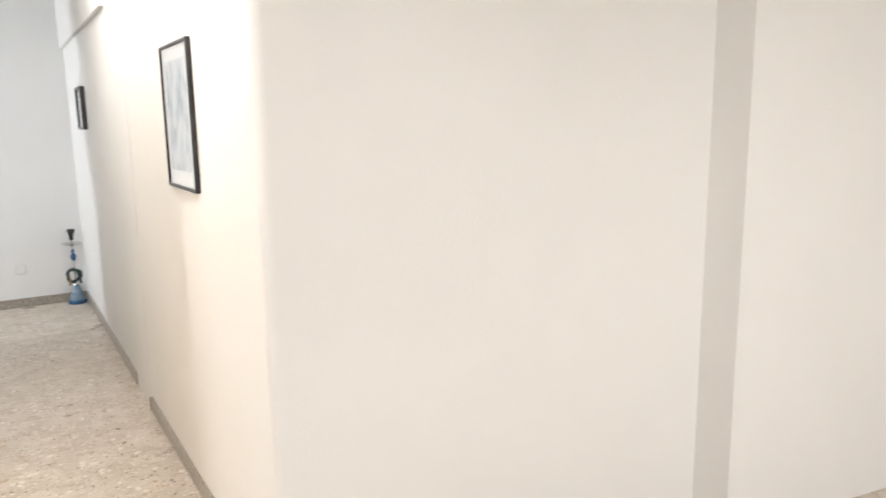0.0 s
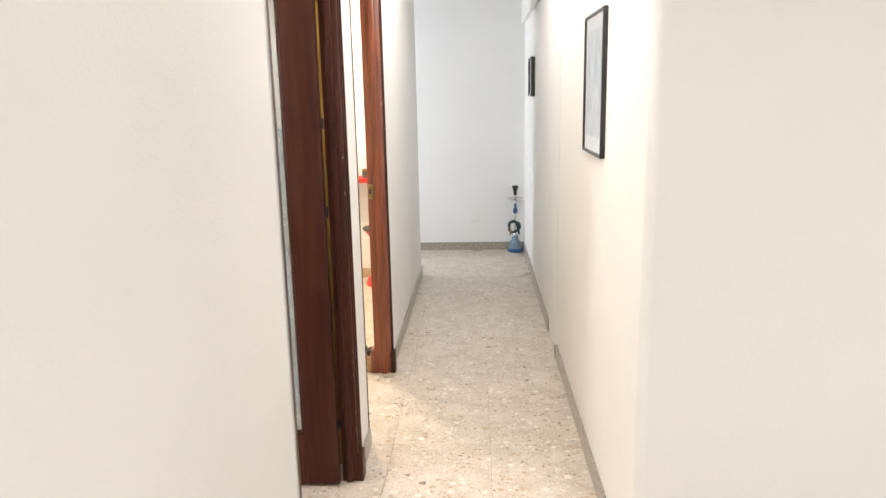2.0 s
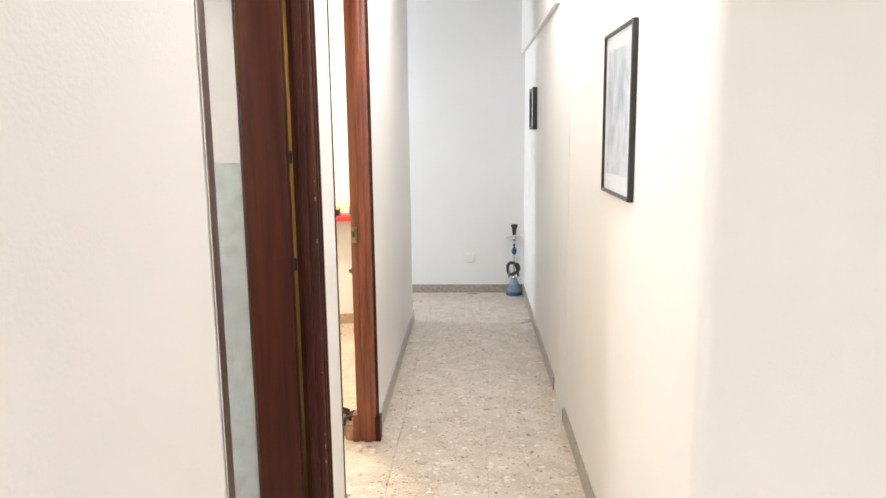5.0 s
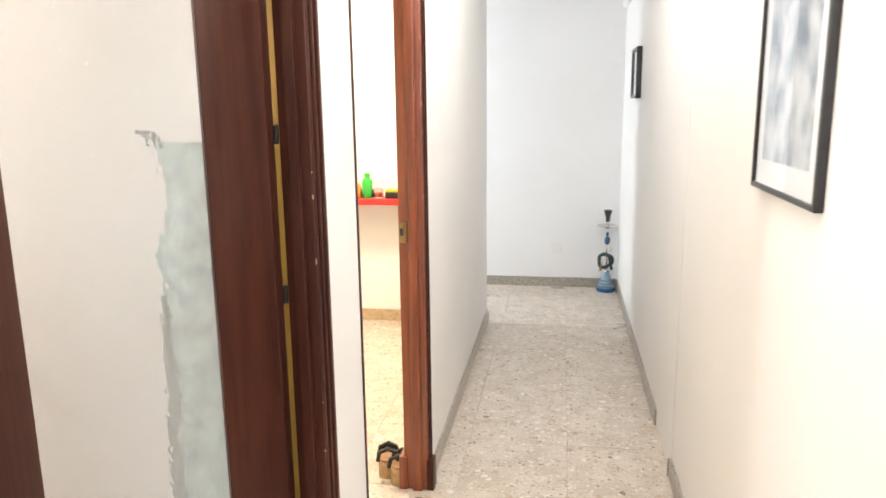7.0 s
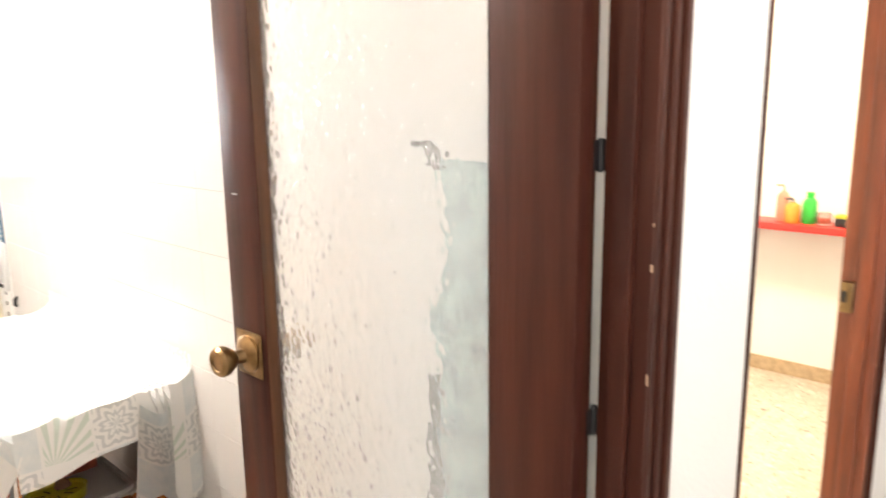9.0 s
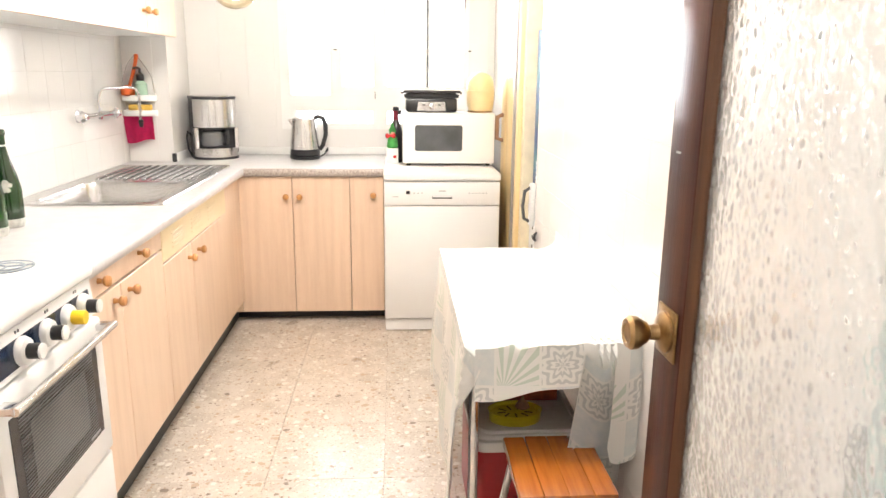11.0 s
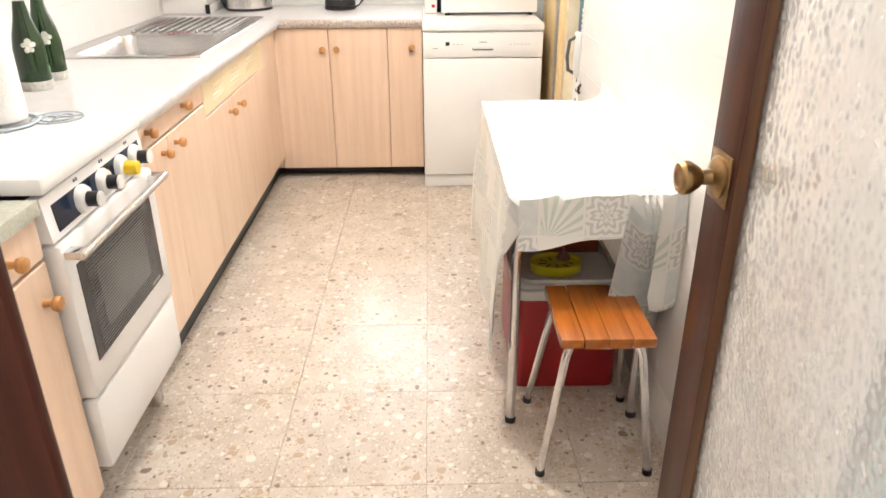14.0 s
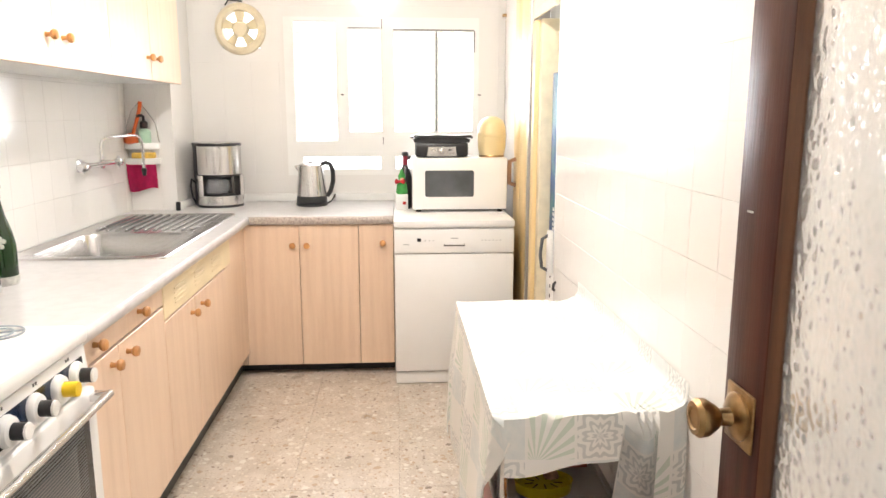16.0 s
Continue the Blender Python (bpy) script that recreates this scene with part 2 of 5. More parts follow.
def thing(name, at, label, category, group="", rz=0.0):
    """An empty at the base of a thing, under which its parts go."""
    ob = new(name)
    ob.empty_display_size = 0.05
    ob.matrix_world = pose(*at, 0, 0, rz)
    return tagged(ob, label, category, group)


def structure(name, bm, mat, label="", smooth=False):
    return tagged(part(name, bm, mat, None, "", smooth), label, "", "", "structure")


# ---- the rooms ----
LEFT, KIT_IN = -0.06, -0.14        # faces of the wall between corridor and kitchen
RIGHT, END_Y, TOP = 0.822, 7.08, 2.48
KL, KR, KB = 1.15, 3.13, -3.95     # kitchen: side walls in y, window wall in x

structure("ceiling", boxed(-4.6, 4.1, -2.6, 7.2, TOP, TOP + 0.1), CEIL)
structure("slab", boxed(-4.6, 4.1, -2.6, 7.2, -0.12, -0.012), GROUT)
floor = structure("floor", boxed(-4.4, 4.0, -2.5, 7.1, -0.011, -0.0045), GROUT)

# corridor, kitchen side
D1A, D1B, DTOP = 2.19, 2.99, 2.01     # kitchen doorway
D2A, D2B = 3.281, 4.062                  # bathroom doorway
for name, y0, y1, x0 in (("wall_west_hall", -2.5, D1A, KIT_IN), ("wall_west_pier", D1B + 0.03, D2A, -0.118), ("wall_west_corridor", D2B + 0.03, 6.16, KIT_IN)):
    structure(name, boxed(x0, LEFT, y0, y1, 0, TOP), WALL)
structure("wall_west_over_kitchen_door", boxed(KIT_IN, LEFT, D1A, D1B + 0.03, DTOP + 0.03, TOP), WALL)
structure("wall_west_over_bathroom_door", boxed(KIT_IN, LEFT, D2A, D2B + 0.03, DTOP + 0.03, TOP), WALL)
# corridor, picture side
w = bmesh.new()
prism(w, [(RIGHT, END_Y)] + [(RIGHT + 0.035 - 0.035 * math.cos(radians(a)), 2.37 + 0.035 - 0.035 * math.sin(radians(a))) for a in range(0, 82, 9)] + [(4.0, 1.886), (4.0, 2.49), (RIGHT + 0.12, 2.49), (RIGHT + 0.12, END_Y)], "Z", 0, TOP)
structure("wall_east", w, WALL, smooth=True)
structure("wall_east_pier", boxed(0.8195, RIGHT, 4.29, 4.715, 0, TOP, 0.001), WALL)
structure("wall_east_beam_far", boxed(0.795, RIGHT, 4.715, END_Y, 2.0, TOP, 0.006), WALL)
structure("wall_east_beam_near", boxed(0.792, RIGHT, 2.95, 4.29, 2.08, TOP, 0.006), WALL)
structure("wall_hall_pillar", drawn([(2.25, 2.014), (4.0, 1.737), (4.0, 1.884), (2.25, 2.161)], "Z", 0, TOP), WALL)
structure("wall_corridor_end", boxed(-2.4, RIGHT + 0.12, END_Y, END_Y + 0.1, 0, TOP), WALL_COOL)
structure("wall_end_west_low", boxed(-2.5, -2.4, 5.9, 7.18, 0, 0.85), WALL_COOL)
structure("wall_end_west_high", boxed(-2.5, -2.4, 5.9, 7.18, 2.15, TOP), WALL_COOL)
structure("wall_hall_south", boxed(-0.14, 4.1, -2.6, -2.5, 0, TOP), WALL)
structure("wall_hall_east", boxed(4.0, 4.1, -2.5, 2.49, 0, TOP), WALL)
# bathroom
BATH_Y = 6.08
structure("wall_bathroom_back", boxed(-2.4, KIT_IN, BATH_Y, 6.16, 0, TOP), WALL_COOL)
structure("wall_bathroom_west", boxed(-1.75, -1.65, 3.25, BATH_Y, 0, TOP), WALL_COOL)
# kitchen
structure("wall_kitchen_south", boxed(-4.1, -0.06, KL - 0.1, KL, 0, TOP), TILE_GROUT)
structure("wall_kitchen_box", boxed(KB, -3.58, KL, 1.375, 0, TOP), TILE)
structure("wall_kitchen_north", boxed(-2.78, -0.119, KR, KR + 0.12, 0, TOP), TILE_GROUT)
structure("wall_kitchen_north_far", boxed(-4.3, -3.80, KR, KR + 0.12, 0, TOP), TILE)
structure("wall_kitchen_north_over", boxed(-3.80, -2.78, KR, KR + 0.12, 2.2, TOP), TILE)

structure("wall_gallery_back", boxed(-4.5, -1.75, 4.2, 4.3, 0, TOP), WALL_COOL)

# window wall: one panel with its openings
PANES = [(1.93, 2.16, 1.215, 1.86), (2.22, 2.405, 1.265, 1.82), (2.47, 2.698, 1.265, 1.81), (2.715, 2.912, 1.265, 1.81), (1.957, 2.40, 1.056, 1.137), (2.47, 2.912, 1.056, 1.137)]
FAN_Y, FAN_Z, FAN_R = 1.653, 1.814, 0.118


def wall_with_holes(x0, x1, y0, y1, z0, z1, holes):
    bm = bmesh.new()
    ys = sorted({y0, y1, *[h[0] for h in holes], *[h[1] for h in holes]})
    zs = sorted({z0, z1, *[h[2] for h in holes], *[h[3] for h in holes]})
    for ya, yb in zip(ys, ys[1:]):
        run = None
        for za, zb in zip(zs, zs[1:]):
            open_here = any(h[0] <= ya and yb <= h[1] and h[2] <= za and zb <= h[3] for h in holes)
            if open_here:
                if run:
                    box(bm, x0, x1, ya, yb, *run)
                run = None
            else:
                run = (run[0], zb) if run else (za, zb)
        if run:
            box(bm, x0, x1, ya, yb, *run)
    return bm


hole = (FAN_Y - 0.1, FAN_Y + 0.1, FAN_Z - 0.1, FAN_Z + 0.1)
structure("wall_kitchen_west", wall_with_holes(KB - 0.1, KB, KL, 4.2, 0, TOP, [(1.88, 2.94, 1.03, 1.88), hole]), TILE)
structure("sky_backdrop", boxed(-6.1, -6.0, -1, 6, -1, 5), DAY)

# ---- window, fittings of the openings ----
window = tagged(new("window_1"), "white aluminium kitchen window with narrow sashes, bright daylight outside", "window", "", "structure")
part("window_frame", wall_with_holes(KB - 0.06, KB + 0.004, 1.88, 2.94, 1.03, 1.88, PANES), WHITE_PLASTIC, window)
for y0, y1, z0, z1 in PANES:
    p = part("pane", boxed(KB - 0.035, KB - 0.031, y0, y1, z0, z1), CLEAR_GLASS, window)
    p.visible_shadow = False
    bead = bmesh.new()
    for a in ((y0, y0 + 0.006, z0, z1), (y1 - 0.006, y1, z0, z1), (y0 + 0.006, y1 - 0.006, z1 - 0.006, z1), (y0 + 0.006, y1 - 0.006, z0, z0 + 0.006)):
        box(bead, KB - 0.03, KB - 0.012, *a)
    part("glazing_bead", bead, WHITE_PLASTIC, window)
GASKET = material("grey_gasket", (0.10, 0.10, 0.10), 0.7, vary=0.1)
for y0, y1, z0, z1 in ((2.47, 2.912, 1.812, 1.818), (2.703, 2.709, 1.268, 1.808), (2.913, 2.918, 1.70, 1.81), (2.225, 2.40, 1.822, 1.826), (2.407, 2.411, 1.82, 1.87), (2.407, 2.411, 1.20, 1.24)):
    part("gasket", boxed(KB + 0.003, KB + 0.006, y0, y1, z0, z1), GASKET, window)
for y in (2.19, 2.945):
    part("latch", boxed(KB + 0.003, KB + 0.012, y - 0.009, y + 0.009, 1.466, 1.473, 0.002), GASKET, window)
blind = bmesh.new()
for i in range(4):
    box(blind, KB - 0.03, KB - 0.022, 1.936, 2.154, 1.795 + i * 0.015, 1.807 + i * 0.015, 0.003)
part("blind_slat_stack", blind, WHITE_PLASTIC, window, "rolled white blind")

IVORY = material("ivory_plastic", (0.72, 0.63, 0.45), 0.4, vary=0.06, scale=20)
fan = thing("wall_fan", (KB, FAN_Y, FAN_Z), "round ivory plastic extractor fan set in the tiled wall", "fan")
ring = []
for r, h in ((0.092, -0.02), (0.092, 0.01), (0.098, 0.022), (0.116, 0.026), (0.132, 0.016), (0.136, 0.0)):
    ring.append((r, h))
bm = bmesh.new()
n = 40
rows_ = [[bm.verts.new((h, r * math.cos(2 * math.pi * i / n), r * math.sin(2 * math.pi * i / n))) for i in range(n)] for r, h in ring]
for a, b in zip(rows_, rows_[1:]):
    for i in range(n):
        bm.faces.new((a[i], a[(i + 1) % n], b[(i + 1) % n], b[i]))
part("rim", bm, IVORY, fan)
part("hub", turned([(0.0, 0.02), (0.034, 0.019), (0.042, 0.012), (0.044, -0.02)], axis="X"), IVORY, fan)
for k in range(5):
    bm = bmesh.new()
    q = []
    for rr, wdt in ((0.038, 0.40), (0.066, 0.36), (0.099, 0.30)):
        for sgn in (-1, 1):
            a = radians(72 * k + 18) + sgn * wdt
            q.append((sgn * 0.008, rr * math.cos(a), rr * math.sin(a)))
    vs = [bm.verts.new(p) for p in q]
    for i in (0, 2):
        bm.faces.new((vs[i], vs[i + 1], vs[i + 3], vs[i + 2]))
    bmesh.ops.solidify(bm, geom=bm.faces[:], thickness=0.003)
    part("blade", bm, IVORY, fan)
part("pull_cord", bar([(0.02, -0.07, 0.12), (0.03, -0.05, 0.145), (0.02, 0.02, 0.14)], 0.004), BLACK, fan)

# ---- doorways ----


def casing_profile(bm, x_face, y0, y1, z0, z1, side):
    """A moulded upright: three steps between the jamb and the wall."""
    d = (y1 - y0) / 3
    for i, proud in enumerate((0.004, 0.008, 0.012)):
        box(bm, x_face, x_face + proud, (y0 + i * d + 0.001) if side > 0 else (y1 - (i + 1) * d + 0.001), (y0 + (i + 1) * d - 0.001) if side > 0 else (y1 - i * d - 0.001), z0, z1, 0.0025, 1)
    return bm


AGED_TRIM = material("aged_yellow_varnish", (0.50, 0.30, 0.06), 0.4, second=(0.38, 0.21, 0.04), scale=5, stretch=(6, 6, 0.4))
door_1 = tagged(new("door_frame_1"), "dark mahogany door frame of the kitchen doorway, chipped varnish", "door frame", "", "structure")
part("jamb_far", boxed(-0.116, LEFT + 0.004, 2.990, 3.018, 0, DTOP, 0.003), MAHOGANY, door_1)
part("stop_far", boxed(-0.098, -0.075, 2.978, 2.992, 0, DTOP - 0.02, 0.003), MAHOGANY, door_1)
part("casing_far", casing_profile(bmesh.new(), LEFT + 0.001, 2.993, 3.042, 0.10, DTOP + 0.09, 1), MAHOGANY, door_1)
part("plinth_block", boxed(LEFT, LEFT + 0.022, 2.988, 3.052, 0, 0.11, 0.004), MAHOGANY, door_1)
part("casing_kitchen_side", boxed(-0.188, -0.1195, KR - 0.014, KR - 0.0035, 0, DTOP + 0.06, 0.003), AGED_TRIM, door_1, "yellowed wooden trim behind the door")
part("jamb_near", boxed(KIT_IN - 0.005, -0.0905, D1A + 0.001, 2.226, 0, DTOP, 0.003), MAHOGANY, door_1)
part("stop_near", boxed(-0.090, -0.077, D1A + 0.001, 2.274, 0, DTOP - 0.002, 0.003), MAHOGANY, door_1)
part("casing_near_inside", boxed(KIT_IN - 0.014, KIT_IN, D1A - 0.07, D1A - 0.001, 0, DTOP + 0.08, 0.004), MAHOGANY, door_1)
part("head_jamb", boxed(-0.116, LEFT + 0.004, D1A, 3.018, DTOP, DTOP + 0.03, 0.003), MAHOGANY, door_1)
bm = bmesh.new()
for i, proud in enumerate((0.004, 0.008, 0.012)):
    box(bm, LEFT + 0.001, LEFT + 0.001 + proud, D1A + 0.02, 3.042, DTOP + 0.005 + i * 0.028, DTOP + 0.032 + i * 0.028, 0.0025, 1)
part("head_casing", bm, MAHOGANY, door_1)
# chipped plaster edge of the near wall end
bm = bmesh.new()
rng = random.Random(4)
cols = []
for i in range(121):
    z = DTOP * i / 120
    rough = 0.35 + 0.65 * max(0.0, noise.noise((0, 0, z * 2.2 + 5)) + 0.35)
    w1 = 0.004 + 0.013 * rough * (0.4 + abs(noise.noise((3, 1, z * 30)))) 
    w2 = 0.014 * rough * (0.3 + abs(noise.noise((8, 2, z * 22))))
    cols.append([bm.verts.new(p) for p in ((LEFT - 0.03, D1A - 0.002, z), (LEFT - 0.03, D1A + 0.006 + w2, z), (LEFT - 0.014, D1A + 0.008 + w1, z), (LEFT - 0.002, D1A + 0.004 + w1 * 0.4, z), (LEFT + 0.0015, D1A - 0.010 - w2 * 0.3, z))])
for a, b in zip(cols, cols[1:]):
    for i in range(4):
        bm.faces.new((a[i], a[i + 1], b[i + 1], b[i]))
structure("chipped_plaster_edge", bm, PLASTER, smooth=True)

door_2 = tagged(new("door_frame_2"), "reddish varnished wooden door frame of the bathroom doorway", "door frame", "", "structure")
part("jamb_far", boxed(KIT_IN - 0.004, LEFT + 0.004, D2B, D2B + 0.03, 0.0, DTOP - 0.03, 0.004), JAMB_RED, door_2)
part("stop_far", boxed(KIT_IN + 0.030, KIT_IN + 0.062, D2B - 0.014, D2B + 0.002, 0.0, DTOP - 0.04, 0.003), JAMB_RED, door_2)
part("casing_far", casing_profile(bmesh.new(), LEFT + 0.001, D2B + 0.005, D2B + 0.045, 0.11, DTOP + 0.035, 1), MAHOGANY, door_2)
part("plinth_block", boxed(LEFT - 0.002, LEFT + 0.024, D2B - 0.006, D2B + 0.055, 0, 0.115, 0.005), MAHOGANY, door_2)
part("plinth_block_inside", boxed(KIT_IN - 0.022, KIT_IN + 0.008, D2B - 0.01, D2B + 0.06, 0, 0.13, 0.005), JAMB_RED, door_2)
part("head_jamb", boxed(KIT_IN - 0.004, LEFT + 0.004, D2A, D2B + 0.03, DTOP - 0.03, DTOP + 0.03, 0.003), MAHOGANY, door_2)
bm = bmesh.new()
for i, proud in enumerate((0.004, 0.008, 0.012)):
    box(bm, LEFT + 0.001, LEFT + 0.001 + proud, D2A, D2B + 0.045, DTOP - 0.03 + i * 0.022, DTOP - 0.01 + i * 0.022, 0.0025, 1)
part("head_casing", bm, MAHOGANY, door_2)
part("jamb_near", boxed(KIT_IN - 0.004, LEFT + 0.003, D2A, D2A + 0.012, 0, DTOP - 0.03, 0.002), MAHOGANY, door_2)
strike = part("strike_plate", boxed(KIT_IN + 0.002, KIT_IN + 0.028, D2B - 0.018, D2B + 0.001, 0.915, 0.985, 0.003), BRASS, door_2)
part("latch_hole", boxed(KIT_IN + 0.006, KIT_IN + 0.016, D2B - 0.021, D2B - 0.015, 0.94, 0.965), BLACK, strike)
CHIP = material("bare_wood_chip", (0.50, 0.33, 0.22), 0.8, vary=0.1)
rng = random.Random(9)
for own, xx, yy, lo, hi, cnt in ((door_1, LEFT + 0.004, 2.9905, 0.2, 1.5, 12), (door_2, LEFT + 0.004, D2B - 0.0005, 0.2, 1.7, 16)):
    bm = bmesh.new()
    for i in range(cnt):
        z, wd = rng.uniform(lo, hi), rng.uniform(0.0008, 0.002)
        box(bm, xx - wd, xx + 0.0008, yy - 0.0008, yy + wd, z, z + rng.choice((0.003, 0.004, 0.006, 0.010)) * rng.uniform(0.6, 1.3), 0.0006, 1)
    part("chip", bm, CHIP, own, "chipped varnish")

# kitchen door, open into the kitchen
leaf = thing("kitchen_door", (-0.122, 2.951, 0.008), "open dark mahogany door with a rippled glass panel and brass knob", "door", rz=180.5)
LW, LH, LT = 0.702, 1.985, 0.036
part("hinge_stile", boxed(0, 0.120, -LT, 0, 0, LH, 0.004), MAHOGANY, leaf)
part("lock_stile", boxed(0.598, LW, -LT, 0, 0, LH, 0.004), MAHOGANY, leaf)
part("top_rail", boxed(0.120, 0.598, -LT, 0, LH - 0.12, LH, 0.003), MAHOGANY, leaf)
part("bottom_rail", boxed(0.120, 0.598, -LT, 0, 0, 0.20, 0.003), MAHOGANY, leaf)


def pebbled_sheet(x0, x1, z0, z1, y_back, y_front, cell, deep, nx, nz):
    """A sheet of cast glass: flat behind, with drop-shaped pebbles on its front."""
    verts, faces = [], []
    for k in range(nz + 1):
        for i in range(nx + 1):
            x, z = x0 + (x1 - x0) * i / nx, z0 + (z1 - z0) * k / nz
            wx = x + 0.004 * noise.noise((x * 45, 0, z * 30))
            d = noise.voronoi((wx / cell, 0.5, z / (cell * 1.2)))[0]
            h = min(1.0, (d[1] - d[0]) * 1.7)
            h = h * h * (3 - 2 * h)
            verts.append((x, y_front + deep * (0.75 * h + 0.5 * noise.noise((x * 60, 4, z * 42))), z))
    w = nx + 1
    for k in range(nz):
        for i in range(nx):
            a = k * w + i
            faces.append((a, a + 1, a + w + 1, a + w))
    n0 = len(verts)
    verts += [(x0, y_back, z0), (x1, y_back, z0), (x1, y_back, z1), (x0, y_back, z1)]
    faces += [(n0 + 3, n0 + 2, n0 + 1, n0),
              (n0, n0 + 1, *range(nx, -1, -1)), (n0 + 2, n0 + 3, *range(nz * w, nz * w + nx + 1)),
              (n0 + 3, n0, *range(0, nz * w + 1, w)), (n0 + 1, n0 + 2, *range(nz * w + nx, nx - 1, -w))]
    me = bpy.data.meshes.new("glass_panel")
    me.from_pydata(verts, [], faces)
    bm = bmesh.new()
    bm.from_mesh(me)
    bpy.data.meshes.remove(me)
    return bm


pane = part("glass_panel", pebbled_sheet(0.119, 0.599, 0.198, LH - 0.118, -0.021, -0.0165, 0.0125, 0.0032, 150, 420), RIPPLE_GLASS, leaf, "pebbled translucent glass")
pane.visible_shadow = False
BEAD = material("lighter_varnished_bead", (0.11, 0.042, 0.016), 0.35, second=(0.06, 0.022, 0.009), scale=9, stretch=(6, 6, 0.45), fine=0.3)
for x0, x1, s in ((0.120, 0.130, 1), (0.584, 0.598, -1)):
    o = [(x0, -0.014), (x1, -0.014), (x1, -0.011), (x0, -0.001)] if s > 0 else [(x0, -0.014), (x1, -0.014), (x1, -0.001), (x0, -0.011)]
    part("glazing_bead", drawn(o, "Z", 0.2, LH - 0.12), BEAD if s < 0 else MAHOGANY, leaf)
for z0 in (0.2, LH - 0.134):
    part("glazing_bead", boxed(0.130, 0.584, -0.014, -0.004, z0, z0 + 0.014, 0.003), MAHOGANY, leaf)
for z in (0.22, 1.012, 1.315, 1.80):
    h = part("hinge", turned([(0.003, z - 0.018), (0.0046, z - 0.016), (0.0046, z + 0.016), (0.003, z + 0.018)], (-0.0005, -0.0425, 0), 14), BLACK, leaf)
    part("hinge_leaf", boxed(-0.0012, -0.0002, -0.039, -0.028, z - 0.016, z + 0.016), BLACK, h)
kz, kx = 0.955, 0.650
plate = part("lock_plate", boxed(kx - 0.037, kx + 0.037, -0.001, 0.004, kz - 0.04, kz + 0.04, 0.003), BRASS, leaf, "square brass plate")
part("rose", turned([(0.033, 0.004), (0.033, 0.008), (0.026, 0.013), (0.013, 0.016), (0.011, 0.032)], (kx, 0, kz), 28, "Y"), BRASS, plate)
part("knob", turned([(0.011, 0.030), (0.016, 0.034), (0.026, 0.050), (0.0265, 0.060), (0.022, 0.066), (0.016, 0.0665), (0.014, 0.064), (0.005, 0.064)], (kx, 0, kz), 32, "Y"), BRASS, plate, "turned antique brass knob")
part("knob_behind", turned([(0.011, -LT), (0.026, -0.07), (0.024, -0.085), (0.006, -0.087)], (kx, 0, kz), 24, "Y"), BRASS, plate)
part("edge_latch", boxed(LW - 0.001, LW + 0.002, -0.03, -0.008, kz - 0.03, kz + 0.03), BRASS, leaf)
part("paint_fleck", boxed(0.659, 0.674, -0.001, 0.0012, 1.229, 1.2318), PLASTER, leaf)

# what hangs behind the glass
TEAL = material("grey_teal_cloth", (0.40, 0.55, 0.53), 0.9, second=(0.20, 0.32, 0.33), scale=22, bump=0.3, bump_scale=90)
apron = thing("hanging_apron", (-0.300, 2.997, 1.312), "pale grey-teal cloth apron hanging behind the glass door", "apron")


def apron_edge(f):
    """The free edge of the cloth from its top (0) to its hem (1)."""
    z = f * 1.05
    return -0.078 + 0.022 * math.exp(-((z - 0.10) / 0.07) ** 2) - 0.016 * math.exp(-((z - 0.225) / 0.035) ** 2) - 0.022 * min(1, max(0, z - 0.3) * 1.6) + 0.006 * noise.noise((0, 3, z * 14))


bm = bmesh.new()
grid = []
for i in range(61):
    f = i / 60
    lo, hi = apron_edge(f), 0.115 + 0.01 * math.sin(f * 7)
    row = []
    for j in range(19):
        u = j / 18
        fold = 0.007 * math.sin(u * 13 + f * 3 + 2.5 * noise.noise((u * 2, f * 3, 0))) * min(1, f * 5 + 0.2)
        row.append(bm.verts.new((lo + (hi - lo) * u, 0.006 + fold, -1.05 * f - 0.012 * (1 - f) * math.sin(u * 3.1) * (1 if i else 0.3))))
    grid.append(row)
for a, b in zip(grid, grid[1:]):
    for j in range(18):
        bm.faces.new((a[j], a[j + 1], b[j + 1], b[j]))
bmesh.ops.solidify(bm, geom=bm.faces[:], thickness=0.003)
part("cloth", bm, TEAL, apron)
# side fold at the free edge, the cloth's shadow put into its darker colour
bm = bmesh.new()
grid = []
for i in range(41):
    z = -0.30 - 0.74 * i / 40
    a = apron_edge(-z / 1.05)
    w = 0.016 + 0.012 * min(1, i / 12) + 0.006 * noise.noise((4, 0, z * 11))
    grid.append([bm.verts.new((a - 0.004 + w * k / 3, -0.004 - 0.006 * math.sin(k / 3 * 3.14), z)) for k in range(4)])
for a, b in zip(grid, grid[1:]):
    for j in range(3):
        bm.faces.new((a[j], a[j + 1], b[j + 1], b[j]))
bmesh.ops.solidify(bm, geom=bm.faces[:], thickness=0.002)
part("shadow_fold", bm, material("shaded_grey_green_fold", (0.12, 0.15, 0.14), 0.9, vary=0.15, scale=30), apron, "side fold, darkened for the cloth's shadow")
for x in (-0.086, -0.070):
    part("hook", bar([(x, -0.025, 0.018), (x, -0.008, 0.016), (x + 0.002, 0.004, 0.004), (x + 0.004, 0.002, -0.012)], 0.0035, 8), BLACK, apron)

# ---- skirtings ----
SK = 0.072


def skirting(name, x0, x1, y0, y1):
    return structure(name, boxed(x0, x1, y0, y1, 0, SK, 0.002, 1), SKIRT)


